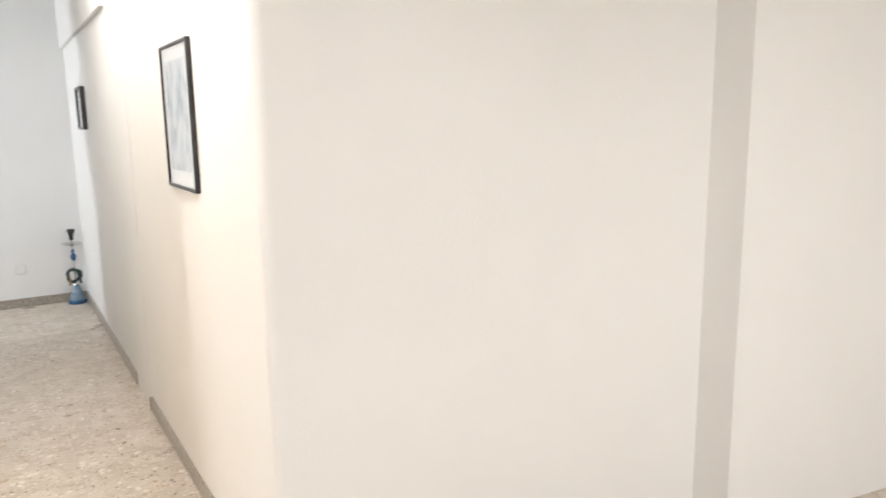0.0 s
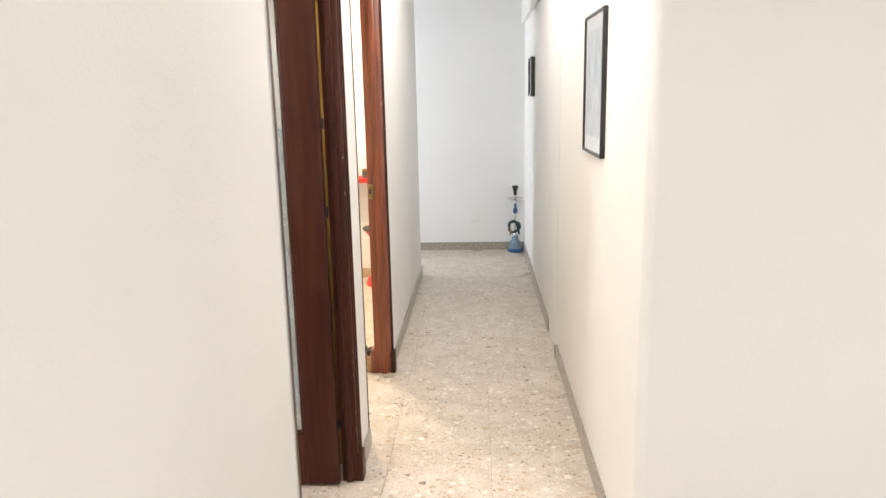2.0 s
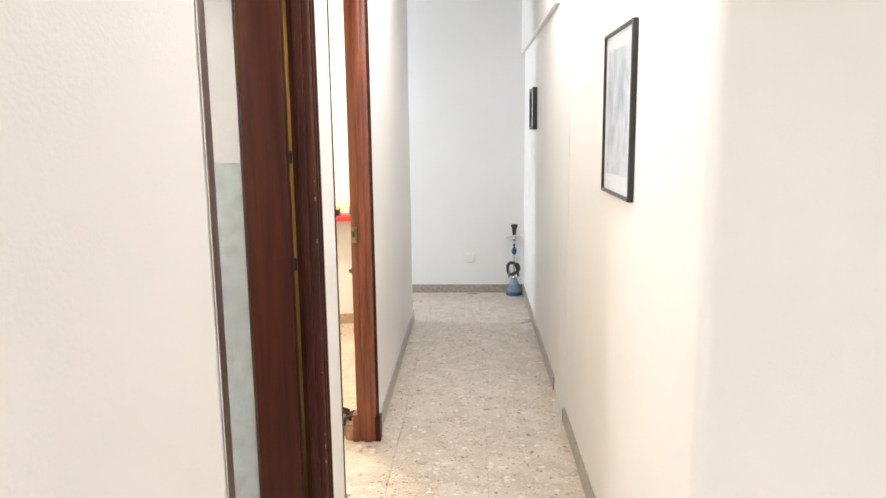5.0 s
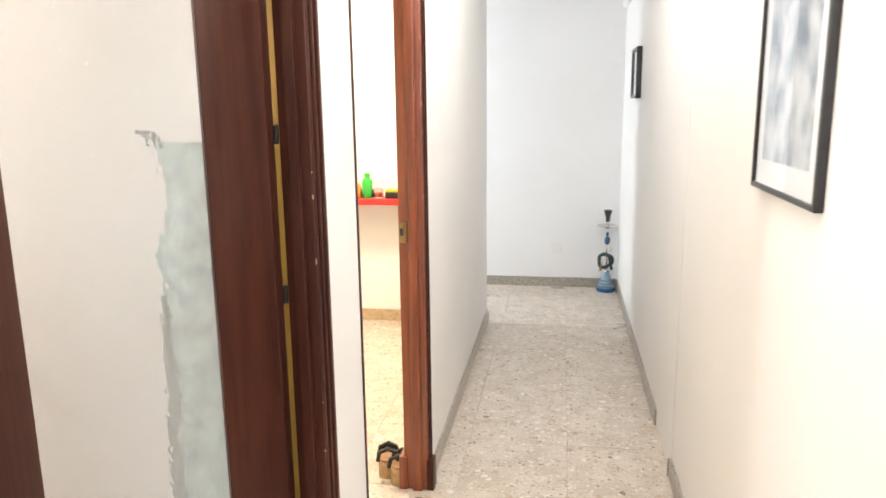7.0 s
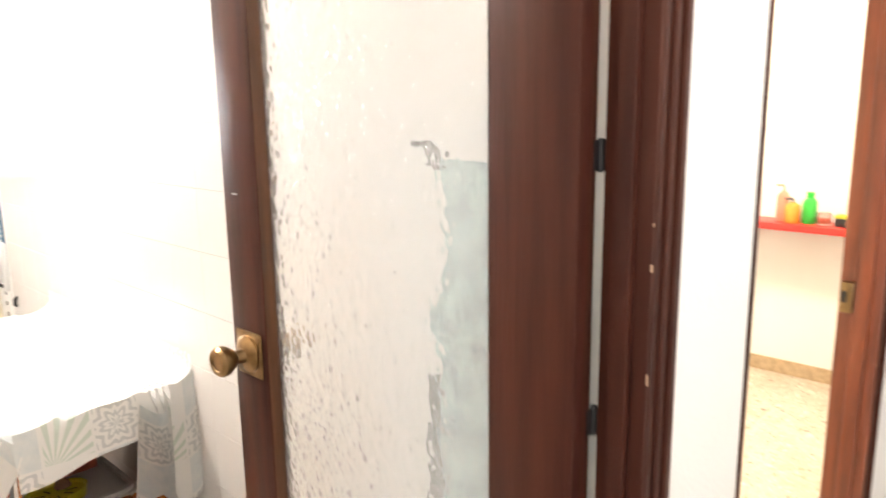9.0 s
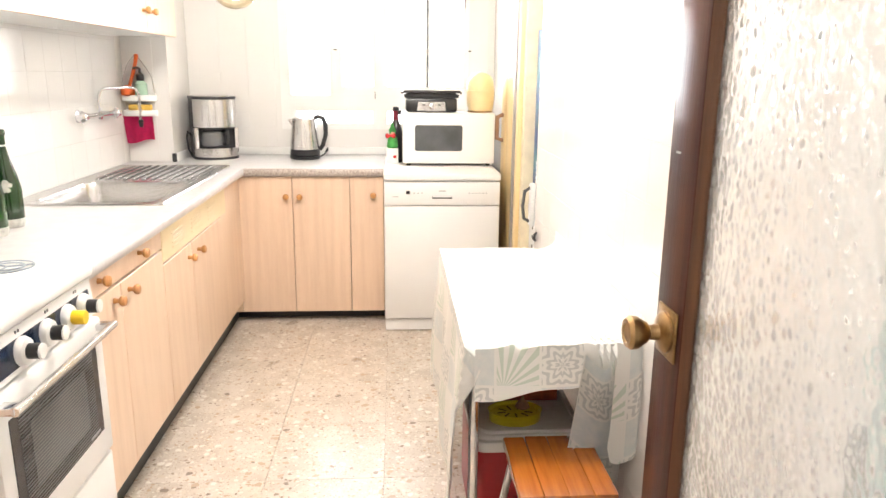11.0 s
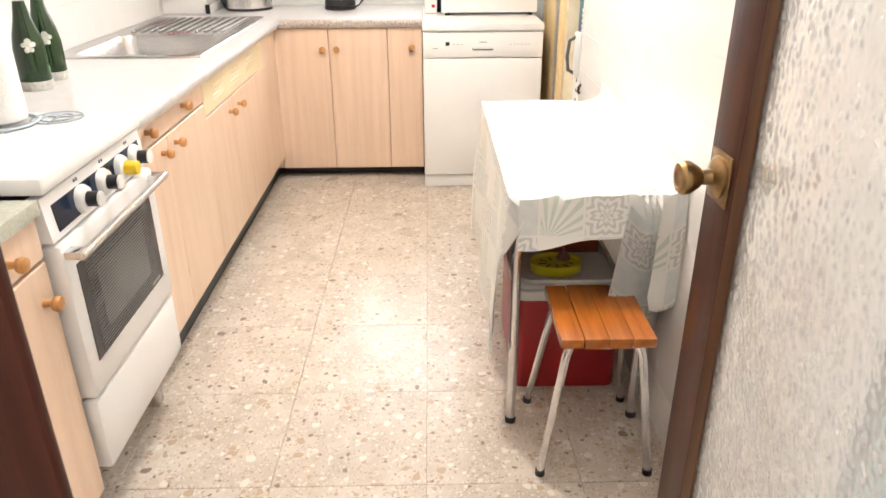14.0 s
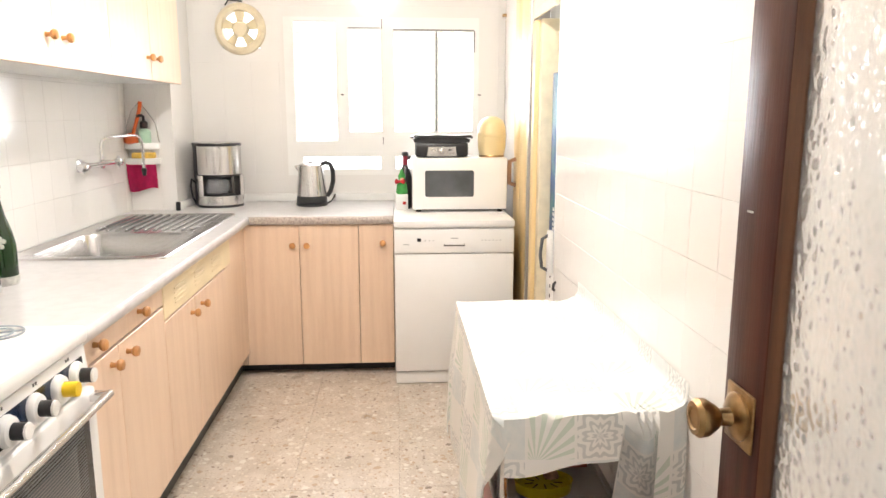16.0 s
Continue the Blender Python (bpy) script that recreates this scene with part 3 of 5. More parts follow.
skirting("skirting_east_near", RIGHT - 0.011, RIGHT, 2.42, 4.289)
skirting("skirting_east_return", 0.806, RIGHT - 0.012, 4.278, 4.289)
skirting("skirting_east_far", RIGHT - 0.011, RIGHT, 4.716, END_Y - 0.012)
skirting("skirting_end", -2.4, RIGHT - 0.012, END_Y - 0.011, END_Y)
skirting("skirting_west_corridor", LEFT, LEFT + 0.011, D2B + 0.057, 6.16)
skirting("skirting_west_end", KIT_IN, LEFT + 0.011, 6.16, 6.171)
skirting("skirting_west_pier", LEFT, LEFT + 0.011, 3.054, D2A)
skirting("skirting_west_hall", LEFT, LEFT + 0.011, -2.5, D1A - 0.03)
BATH_SKIRT = material("beige_stone_skirting", (0.50, 0.38, 0.25), 0.35, vary=0.12, scale=40, fine=0.2)
structure("skirting_bathroom", boxed(-1.65, KIT_IN, BATH_Y - 0.012, BATH_Y, 0, 0.075, 0.002, 1), BATH_SKIRT)

# ---- corridor things ----
FRAME_BLACK = material("black_picture_frame", (0.030, 0.029, 0.032), 0.35, vary=0.15, scale=30)
MATBOARD = material("white_mat_board", (0.82, 0.81, 0.79), 0.8, vary=0.01)
PRINT = material("faded_blue_grey_print", (0.60, 0.62, 0.64), 0.7, second=(0.10, 0.15, 0.21), scale=14, fine=0.2, stretch=(1, 1.2, 1))


def picture(name, y0, y1, z0, z1, wall_x, deep, barw, mat_w, label):
    t = thing(name, (wall_x, (y0 + y1) / 2, z0), label, "picture")
    hy, hz = (y1 - y0) / 2, z1 - z0
    for nm, a in (("frame_side", (-hy, -hy + barw, 0, hz)), ("frame_side", (hy - barw, hy, 0, hz)), ("frame_bottom", (-hy + barw, hy - barw, 0, barw)), ("frame_top", (-hy + barw, hy - barw, hz - barw, hz))):
        part(nm, boxed(-deep, 0, *a, 0.002, 1), FRAME_BLACK, t)
    part("mat_board", boxed(-deep * 0.55, -0.002, -hy + barw, hy - barw, barw, hz - barw), MATBOARD, t)
    part("print", boxed(-deep * 0.55 - 0.001, -deep * 0.5, -hy + barw + mat_w, hy - barw - mat_w, barw + mat_w * 1.15, hz - barw - mat_w), PRINT, t)
    g = part("glass", boxed(-deep * 0.72, -deep * 0.66, -hy + barw, hy - barw, barw, hz - barw), CLEAR_GLASS, t)
    g.visible_shadow = False
    return t


picture("picture_frame", 2.978, 3.385, 1.190, 1.678, RIGHT, 0.017, 0.011, 0.045, "black framed print in faded blue and grey on a white mat")
picture("small_picture_frame", 5.92, 6.22, 1.385, 1.665, RIGHT, 0.03, 0.018, 0.03, "small deep black picture frame on the corridor wall")

HOOK_GLASS = material("smoky_blue_glass", (0.16, 0.25, 0.34), 0.12, vary=0.1, scale=20, coat=0.5)
BLUE = material("blue_ceramic", (0.03, 0.10, 0.24), 0.25, vary=0.1, scale=20)
HOSE = material("dark_green_hose", (0.02, 0.05, 0.045), 0.5, vary=0.2, scale=30)
hookah = thing("water_pipe", (0.735, 6.985, 0), "small blue glass water pipe with chrome tray and coiled hose", "water pipe")
part("glass_base", turned([(0.062, 0.0), (0.066, 0.012), (0.064, 0.03), (0.058, 0.034), (0.060, 0.045), (0.052, 0.055), (0.054, 0.066), (0.044, 0.078), (0.046, 0.088), (0.036, 0.104), (0.028, 0.125), (0.022, 0.15)]), HOOK_GLASS, hookah)
part("foot_ring", turned([(0.066, 0.0), (0.069, 0.004), (0.069, 0.026), (0.064, 0.03)]), BLUE, hookah)
part("stem", turned([(0.017, 0.15), (0.010, 0.17), (0.008, 0.30), (0.011, 0.33), (0.008, 0.36)], n=20), CHROME, hookah)
part("stem_ball", turned([(0.008, 0.345), (0.018, 0.36), (0.022, 0.38), (0.016, 0.40), (0.007, 0.41), (0.012, 0.425), (0.008, 0.44)], n=24), BLUE, hookah)
part("tray", turned([(0.012, 0.468), (0.045, 0.472), (0.070, 0.482), (0.076, 0.490), (0.073, 0.491), (0.044, 0.478), (0.010, 0.476)]), CHROME, hookah)
part("upper_stem", turned([(0.008, 0.44), (0.009, 0.52)], n=16), CHROME, hookah)
part("bowl", turned([(0.014, 0.515), (0.016, 0.54), (0.019, 0.56), (0.028, 0.585), (0.030, 0.600), (0.026, 0.600), (0.018, 0.575)]), BLACK, hookah)
coil = []
for i in range(90):
    a = i / 90 * 2 * math.pi * 3.2
    r = 0.048 + 0.006 * math.sin(i * 0.7)
    coil.append((-0.012 + r * math.cos(a), -0.04 - 0.012 * math.sin(i * 0.21), 0.235 + r * 1.05 * math.sin(a)))
coil += [(0.03, -0.03, 0.19), (0.036, -0.03, 0.165)]
part("hose", bar(coil, 0.010, 8), HOSE, hookah)
part("mouthpiece", bar([(-0.042, -0.05, 0.22), (-0.046, -0.05, 0.16)], 0.008, 10), BRASS, hookah)
part("hose_end", bar([(0.015, -0.035, 0.30), (0.03, -0.035, 0.33)], 0.006, 10), STEEL, hookah)

socket = thing("wall_socket", (0.368, END_Y, 0.262), "white plastic wall socket low on the corridor end wall", "socket")
part("plate", boxed(-0.04, 0.04, -0.009, 0, 0, 0.078, 0.004), WHITE_PLASTIC, socket)
part("insert", turned([(0.024, -0.0095), (0.022, -0.004), (0.004, -0.0045)], (0, 0, 0.039), 24, "Y"), WHITE_PLASTIC, socket)

# ---- bathroom things ----
RED = material("bright_red_plastic", (0.62, 0.035, 0.030), 0.35, vary=0.05, scale=10)
shelf = thing("red_shelf", (-0.80, BATH_Y, 0.775), "bright red wall shelf holding toiletries", "shelf")
part("board", boxed(-0.45, 0.55, -0.19, 0, 0, 0.034, 0.004), RED, shelf)
for x in (-0.3, 0.4):
    part("bracket", drawn([(0, 0), (-0.12, 0), (0, -0.09)], "X", x, x + 0.016), RED, shelf)
SZ = 0.81


def bottle(name, x, y, r, h, mat, cap, label, pump=False):
    t = thing(name, (x, y, SZ), label, "bottle")
    part("body", turned([(r * 0.92, 0), (r, 0.006), (r, h * 0.68), (r * 0.8, h * 0.77), (r * 0.4, h * 0.82), (r * 0.38, h * 0.86)], n=20), mat, t)
    if pump:
        part("pump", bar([(0, 0, h * 0.84), (0, 0, h * 0.97), (-0.004, -0.004, h), (-0.035, -0.01, h * 0.985)], 0.006, 8), cap, t)
    else:
        part("cap", turned([(r * 0.55, h * 0.82), (r * 0.55, h * 0.99), (r * 0.48, h)], n=18), cap, t)
    return t


GREEN = material("green_plastic", (0.03, 0.42, 0.05), 0.35, vary=0.05)
ORANGE = material("orange_plastic", (0.80, 0.28, 0.04), 0.35, vary=0.05)
PINK = material("salmon_plastic", (0.78, 0.25, 0.18), 0.35, vary=0.05)
bottle("green_bottle", -0.772, 5.97, 0.032, 0.150, GREEN, GREEN, "green plastic shampoo bottle on the red shelf")
bottle("orange_bottle", -0.842, 5.95, 0.034, 0.115, ORANGE, GASKET, "orange pump soap bottle on the red shelf", True)
bottle("salmon_bottle", -0.897, 5.98, 0.028, 0.175, PINK, PINK, "salmon pink spray bottle on the red shelf", True)
bottle("white_bottle", -0.80, 6.01, 0.024, 0.085, WHITE_PLASTIC, GREEN, "small white bottle with green cap")
JAR = glass_material("jar_glass", (0.95, 0.75, 0.72), 0.05)
jar = thing("glass_jar", (-0.707, 5.98, SZ), "small clear glass jar with pink contents", "jar")
part("body", turned([(0.03, 0), (0.033, 0.005), (0.033, 0.05), (0.028, 0.056), (0.025, 0.056), (0.029, 0.048), (0.029, 0.006)], n=20), JAR, jar)
part("contents", turned([(0.026, 0.007), (0.026, 0.03), (0.02, 0.036)], n=16), PINK, jar)
BOXY = material("yellow_green_card", (0.50, 0.55, 0.04), 0.6, vary=0.1)
bx = thing("soap_box", (-0.600, 5.975, SZ), "black carton with yellow-green top on the red shelf", "box")
part("carton", boxed(-0.055, 0.055, -0.035, 0.035, 0, 0.038, 0.002), BLACK, bx)
part("lid", boxed(-0.056, 0.056, -0.036, 0.036, 0.0385, 0.052, 0.002), BOXY, bx)
bk = thing("wicker_box", (-0.42, 5.975, SZ), "small dark brown woven box on the red shelf", "box")
part("body", boxed(-0.05, 0.05, -0.04, 0.04, 0, 0.05, 0.006), GASKET, bk)
part("lid", boxed(-0.052, 0.052, -0.042, 0.042, 0.05, 0.062, 0.004), BRASS, bk)
tb = thing("white_tube", (-1.03, 5.94, SZ), "squeezed white tube lying over the shelf edge", "tube")
part("tube", bar([(-0.06, 0.02, 0.012), (0, 0.0, 0.012), (0.04, -0.03, 0.016)], 0.011, 10, 0.015), WHITE_PLASTIC, tb)
tub = thing("red_planter", (-0.335, 5.86, 0), "red plastic bowl on a flared pedestal foot on the bathroom floor", "bowl")
part("foot", turned([(0.118, 0), (0.122, 0.008), (0.112, 0.05), (0.085, 0.09), (0.045, 0.12), (0.03, 0.135)]), RED, tub)
part("stem", turned([(0.03, 0.13), (0.026, 0.22), (0.03, 0.31)], n=20), RED, tub)
part("bowl", turned([(0.03, 0.30), (0.05, 0.33), (0.125, 0.425), (0.130, 0.435), (0.122, 0.435), (0.045, 0.345)]), RED, tub)
part("rim", turned([(0.126, 0.430), (0.136, 0.433), (0.136, 0.442), (0.122, 0.442)]), GASKET, tub, "dark rim")
CORK = material("cork_heel", (0.48, 0.30, 0.14), 0.8, vary=0.15, scale=60)
LEATHER = material("black_leather", (0.02, 0.017, 0.015), 0.45, vary=0.2, scale=30)
INSOLE = material("tan_insole", (0.34, 0.18, 0.09), 0.6, vary=0.1, scale=30)


def sandal(x, y, rz):
    t = thing("sandal", (x, y, 0), "black wedge sandal with a cork heel on the floor", "sandal", "sandals by the bathroom door", rz)
    part("heel", drawn(rounded(-0.035, 0.035, -0.06, 0.025, 0.03), "Z", 0, 0.065), CORK, t)
    part("sole", drawn([(-0.12, 0.0), (-0.06, 0.002), (0.02, 0.05), (0.03, 0.066), (-0.03, 0.062), (-0.12, 0.02)], "X", -0.036, 0.036, 0.004), LEATHER, t).matrix_local = pose(0, 0.03, 0, 0, 0, 180)
    part("insole", drawn(rounded(-0.03, 0.03, -0.055, 0.03, 0.026), "Z", 0.065, 0.071), INSOLE, t)
    for k, (yy, zz) in enumerate(((0.09, 0.045), (0.03, 0.085), (-0.05, 0.10))):
        part("strap", bar([(-0.038, yy, zz - 0.03), (-0.03, yy, zz + 0.004), (0, yy + 0.004, zz + 0.016), (0.03, yy, zz + 0.004), (0.038, yy, zz - 0.03)], 0.008, 8), LEATHER, t)
    return t


sandal(-0.232, 4.175, 12)
sandal(-0.172, 4.13, 4)

# ---- kitchen: worktop and base units ----
WORKTOP = material("pale_grey_laminate", (0.58, 0.565, 0.56), 0.3, vary=0.05, scale=25, fine=0.15)
GRANITE = material("speckled_granite_edge", (0.52, 0.46, 0.41), 0.4, second=(0.24, 0.20, 0.18), scale=140, fine=0.3)
MARBLE = material("grey_green_marble", (0.46, 0.47, 0.40), 0.25, second=(0.33, 0.34, 0.28), scale=10, fine=0.3)
KNOB_WOOD = material("orange_beech_knob", (0.55, 0.27, 0.09), 0.35, second=(0.42, 0.19, 0.06), scale=40)
CARCASS = material("cream_carcass", (0.62, 0.50, 0.39), 0.5, vary=0.05)
VENT_CREAM = material("cream_vent_panel", (0.78, 0.65, 0.42), 0.4, vary=0.04)
CT0, CT1 = 0.85, 0.886
FY, FX = 1.755, -3.305           # faces of the doors of the two runs
top = thing("worktop", (0, 0, 0), "pale grey laminate worktop with a speckled edge along two walls", "worktop")
for a in ((-2.30, -1.44, KL, 1.765), (-3.41, -2.30, 1.705, 1.765), (-3.41, -2.30, KL, 1.17), (KB, -3.41, 1.375, 1.765), (-3.58, -3.41, KL, 1.375), (KB, -3.30, 1.765, 2.464)):
    part("board", boxed(a[0], a[1], a[2], a[3], CT0, CT1), WORKTOP, top)
part("front_edge", drawn([(1.7655, CT0 - 0.002), (1.778, CT0), (1.784, CT0 + 0.012), (1.784, CT0 + 0.026), (1.777, CT1), (1.7655, CT1 + 0.001)], "X", -3.29, -1.44), WORKTOP, top)
part("speckled_edge", drawn([(-3.2995, CT0 - 0.002), (-3.29, CT0), (-3.284, CT0 + 0.012), (-3.284, CT0 + 0.026), (-3.29, CT1), (-3.2995, CT1 + 0.001)], "Y", 1.786, 2.464), GRANITE, top)
part("end_cap", boxed(-1.4395, -1.434, 1.70, 1.786, CT0 - 0.002, CT1 + 0.002, 0.002, 1), STEEL, top)
part("upstand", boxed(KB, KB + 0.018, 1.393, 2.464, CT1, CT1 + 0.042, 0.004), WHITE_PLASTIC, top)
part("upstand_box", boxed(KB + 0.018, -3.56, 1.375, 1.393, CT1, CT1 + 0.042, 0.004), WHITE_PLASTIC, top)
part("upstand_end", boxed(-3.56, -3.552, 1.372, 1.394, CT1, CT1 + 0.045, 0.001, 1), BLACK, top)


def wooden_knob(parent, at, axis):
    """A small turned beech knob that stands out along x or y."""
    return part("knob", turned([(0.008, 0.0), (0.0065, 0.008), (0.007, 0.014), (0.013, 0.018), (0.0155, 0.025), (0.013, 0.032), (0.005, 0.035)], at, 16, axis), KNOB_WOOD, parent)


def base_unit(name, axis, lo, hi, front, back, doors, drawer, knobs, label, z_door_top=0.775, grouped="base cabinets", low=0.215):
    """A base cabinet: body, doors with knobs, drawer front. axis is the way that its front faces."""
    mid = (lo + hi) / 2
    t = thing(name, (mid, (front + back) / 2, 0) if axis == "Y" else ((front + back) / 2, mid, 0), label, "cabinet", grouped)
    ox, oy = t.location.x, t.location.y

    def piece(nm, a, b, f0, f1, z0, z1, mat, par=t, r=0.002):
        q = (a - ox, b - ox, f0 - oy, f1 - oy, z0, z1) if axis == "Y" else (f0 - ox, f1 - ox, a - oy, b - oy, z0, z1)
        return part(nm, boxed(*q, r, 1), mat, par)
    piece("body", lo + 0.001, hi - 0.001, back, front - 0.02, low - 0.005, 0.70 if drawer == "vent" else CT0 - 0.002, CARCASS)
    made = []
    for a, b in doors:
        made.append(piece("door", a + 0.0015, b - 0.0015, front - 0.018, front, low, z_door_top - 0.004, BEECH))
    if drawer == "drawer":
        dr = piece("drawer_front", lo + 0.0015, hi - 0.0015, front - 0.018, front, z_door_top + 0.004, CT0 - 0.006, BEECH)
    elif drawer == "vent":
        dr = piece("vent_panel", lo + 0.0015, hi - 0.0015, front - 0.018, front + 0.001, z_door_top + 0.003, CT0 - 0.004, VENT_CREAM)
        for c in range(3):
            for k in range(4):
                x = lo + 0.18 + c * 0.24
                piece("vent_slot", x, x + 0.13, front + 0.0005, front + 0.0035, z_door_top + 0.03 + k * 0.016, z_door_top + 0.036 + k * 0.016, VENT_CREAM, dr)
    for owner, c, z in knobs:
        par = dr if owner < 0 else made[owner]
        if axis == "Y":
            wooden_knob(par, (c - ox, front - oy, z), "Y")
        else:
            wooden_knob(par, (front - ox, c - oy, z), "X")
    return t


LBL = "pale beech laminate base cabinet with round wooden knobs"
base_unit("base_cabinet", "Y", -2.10, -1.452, FY, 1.20, [(-2.10, -1.73), (-1.73, -1.452)], "drawer", [(-1, -1.585, 0.818), (-1, -1.885, 0.818), (1, -1.675, 0.735), (0, -1.785, 0.735)], LBL + " and drawer")
base_unit("base_cabinet", "Y", -3.00, -2.10, FY, 1.20, [(-3.00, -2.44), (-2.44, -2.10)], "vent", [(1, -2.385, 0.675), (0, -2.515, 0.675)], LBL + ", vent above", 0.725)
base_unit("base_cabinet", "X", 1.744, 2.296, FX, -3.90, [(1.744, 2.013), (2.013, 2.296)], "", [(0, 1.983, 0.748), (1, 2.05, 0.748)], LBL + ", two doors", CT0, low=0.15)
base_unit("base_cabinet", "X", 2.296, 2.464, FX, -3.90, [(2.296, 2.464)], "", [(0, 2.412, 0.756)], "narrow " + LBL, CT0, low=0.15)
filler = thing("corner_filler", (FX + 0.1, 1.73, 0), "pale beech filler boards in the corner between the cabinets", "panel")
part("board", boxed(-0.118, -0.10, -0.04, 0.012, 0.15, CT0 - 0.004, 0.002, 1), BEECH, filler)
part("board", boxed(-0.098, 0.304, 0.007, 0.024, 0.215, CT0 - 0.004, 0.002, 1), BEECH, filler)
kick = tagged(new("kickboard"), "black recessed plinth under the base cabinets", "plinth", "", "structure")
part("board", boxed(-3.545, -1.45, 1.685, 1.70, 0.085, 0.21), BLACK, kick)
part("board", boxed(-3.40, -3.385, 1.685, 2.464, 0.085, 0.149), BLACK, kick)

# cabinet by the doorway, other side of the cooker
nc = base_unit("base_cabinet", "Y", -0.942, -0.30, FY + 0.038, 1.20, [(-0.942, -0.30)], "drawer", [(-1, -0.83, 0.803), (0, -0.902, 0.69)], LBL + " beside the cooker", 0.762)
nt = thing("marble_worktop", (-0.62, 1.46, CT0 - 0.002), "short grey-green marble worktop beside the cooker", "worktop")
part("slab", boxed(-0.322, 0.32, -0.31, 0.345, 0, 0.03, 0.003), MARBLE, nt)
part("board", boxed(-0.94, -0.30, 1.685, 1.70, 0.085, 0.21), BLACK, kick)

# ---- sink and tap ----
sink = thing("kitchen_sink", (-2.85, 1.44, CT1), "stainless steel inset sink with ribbed drainer", "sink")
bm = bmesh.new()
bx0, bx1, by0, by1, bd = 0.035, 0.52, -0.20, 0.225, -0.15
o = rounded(-0.555, 0.555, -0.27, 0.265, 0.03)
i_ = rounded(bx0, bx1, by0, by1, 0.06)
fl = rounded(bx0 + 0.03, bx1 - 0.03, by0 + 0.03, by1 - 0.03, 0.05)
rim_o = [bm.verts.new((x, y, 0.001)) for x, y in o]
rim_t = [bm.verts.new((x * 0.993, y * 0.985, 0.006)) for x, y in o]
lip = [bm.verts.new((x, y, 0.005)) for x, y in i_]
lip2 = [bm.verts.new((x, y, -0.006)) for x, y in rounded(bx0 + 0.006, bx1 - 0.006, by0 + 0.006, by1 - 0.006, 0.056)]
bot = [bm.verts.new((x, y, bd + 0.015)) for x, y in rounded(bx0 + 0.015, bx1 - 0.015, by0 + 0.015, by1 - 0.015, 0.052)]
flo = [bm.verts.new((x, y, bd)) for x, y in fl]
k = len(o)
for ra, rb in ((rim_o, rim_t), (lip, lip2), (lip2, bot), (bot, flo)):
    for j in range(k):
        bm.faces.new((ra[j], ra[(j + 1) % k], rb[(j + 1) % k], rb[j]))
bm.faces.new(flo)
edges = [bm.edges.get((rim_t[j], rim_t[(j + 1) % k])) for j in range(k)] + [bm.edges.get((lip[j], lip[(j + 1) % k])) for j in range(k)]
bmesh.ops.triangle_fill(bm, edges=edges, use_beauty=True)
SINK_STEEL = material("satin_sink_steel", (0.56, 0.55, 0.54), 0.26, 1.0, vary=0.1, scale=20, stretch=(1, 8, 8))
part("basin", bm, SINK_STEEL, sink)
for j in range(11):
    yy = -0.19 + j * 0.038
    part("rib", bar([(-0.50, yy, 0.006), (-0.48, yy, 0.0095), (-0.06, yy, 0.0095), (-0.04, yy, 0.006)], 0.0055, 8), SINK_STEEL, sink)
part("drain", turned([(0.03, bd + 0.001), (0.034, bd + 0.004), (0.02, bd + 0.005), (0.004, bd + 0.003)], (0.28, 0, 0), 20), CHROME, sink)

tap = thing("wall_tap", (-3.12, KL, 1.15), "chrome wall mixer tap with high swivel spout and spray hose", "tap")
part("body", bar([(-0.17, 0.045, 0), (0.17, 0.045, 0)], 0.011, 14), CHROME, tap)
for x in (-0.12, 0.12):
    part("wall_flange", turned([(0.03, 0.0), (0.028, 0.008), (0.012, 0.012), (0.012, 0.05)], (x, 0, 0), 20, "Y"), CHROME, tap)
for x in (-0.19, 0.19):
    h = part("handle", turned([(0.012, -0.03), (0.020, -0.02), (0.022, 0.0), (0.018, 0.02), (0.012, 0.026)], (x, 0.05, 0), 16, "X"), CHROME, tap)
    part("lever", bar([(x, 0.05, -0.028), (x, 0.05, 0.028)], 0.006, 8), CHROME, h)
part("spout", bar([(0.0, 0.05, 0.01), (0.0, 0.05, 0.08), (-0.006, 0.055, 0.10), (-0.03, 0.065, 0.115), (-0.20, 0.115, 0.118), (-0.26, 0.125, 0.112), (-0.285, 0.13, 0.085)], 0.006, 12), CHROME, tap)
hose = [(-0.285 + 0.007 * math.cos(i * 1.1), 0.13 + 0.007 * math.sin(i * 1.1), 0.085 - i * 0.0014) for i in range(90)]
part("spray_hose", bar(hose, 0.0022, 6), STEEL, tap)
part("spray_head", turned([(0.008, -0.075), (0.011, -0.055), (0.013, -0.045), (0.009, -0.038)], (-0.285, 0.13, 0), 16), BLACK, tap)

# ---- wall caddy on the tiled box ----
caddy = thing("wall_caddy", (-3.58, 1.225, 1.10), "white plastic wall caddy with two trays", "caddy")
for z in (0.02, 0.095):
    bm = bmesh.new()
    prism(bm, [(0.0, -0.085), (0.03, -0.088), (0.055, -0.06), (0.062, 0.0), (0.055, 0.06), (0.03, 0.088), (0.0, 0.085)], "Z", z, z + 0.03, 0.004)
    part("tray", bm, WHITE_PLASTIC, caddy)
part("hanging_loop", bar([(0.006, -0.082, 0.12), (0.006, -0.075, 0.20), (0.006, -0.045, 0.28), (0.006, -0.005, 0.325), (0.006, 0.03, 0.28), (0.006, 0.068, 0.22), (0.006, 0.082, 0.12)], 0.0025, 8), STEEL, caddy)
part("back_rail", bar([(0.01, 0, 0.02), (0.01, 0, 0.13)], 0.006), WHITE_PLASTIC, caddy)
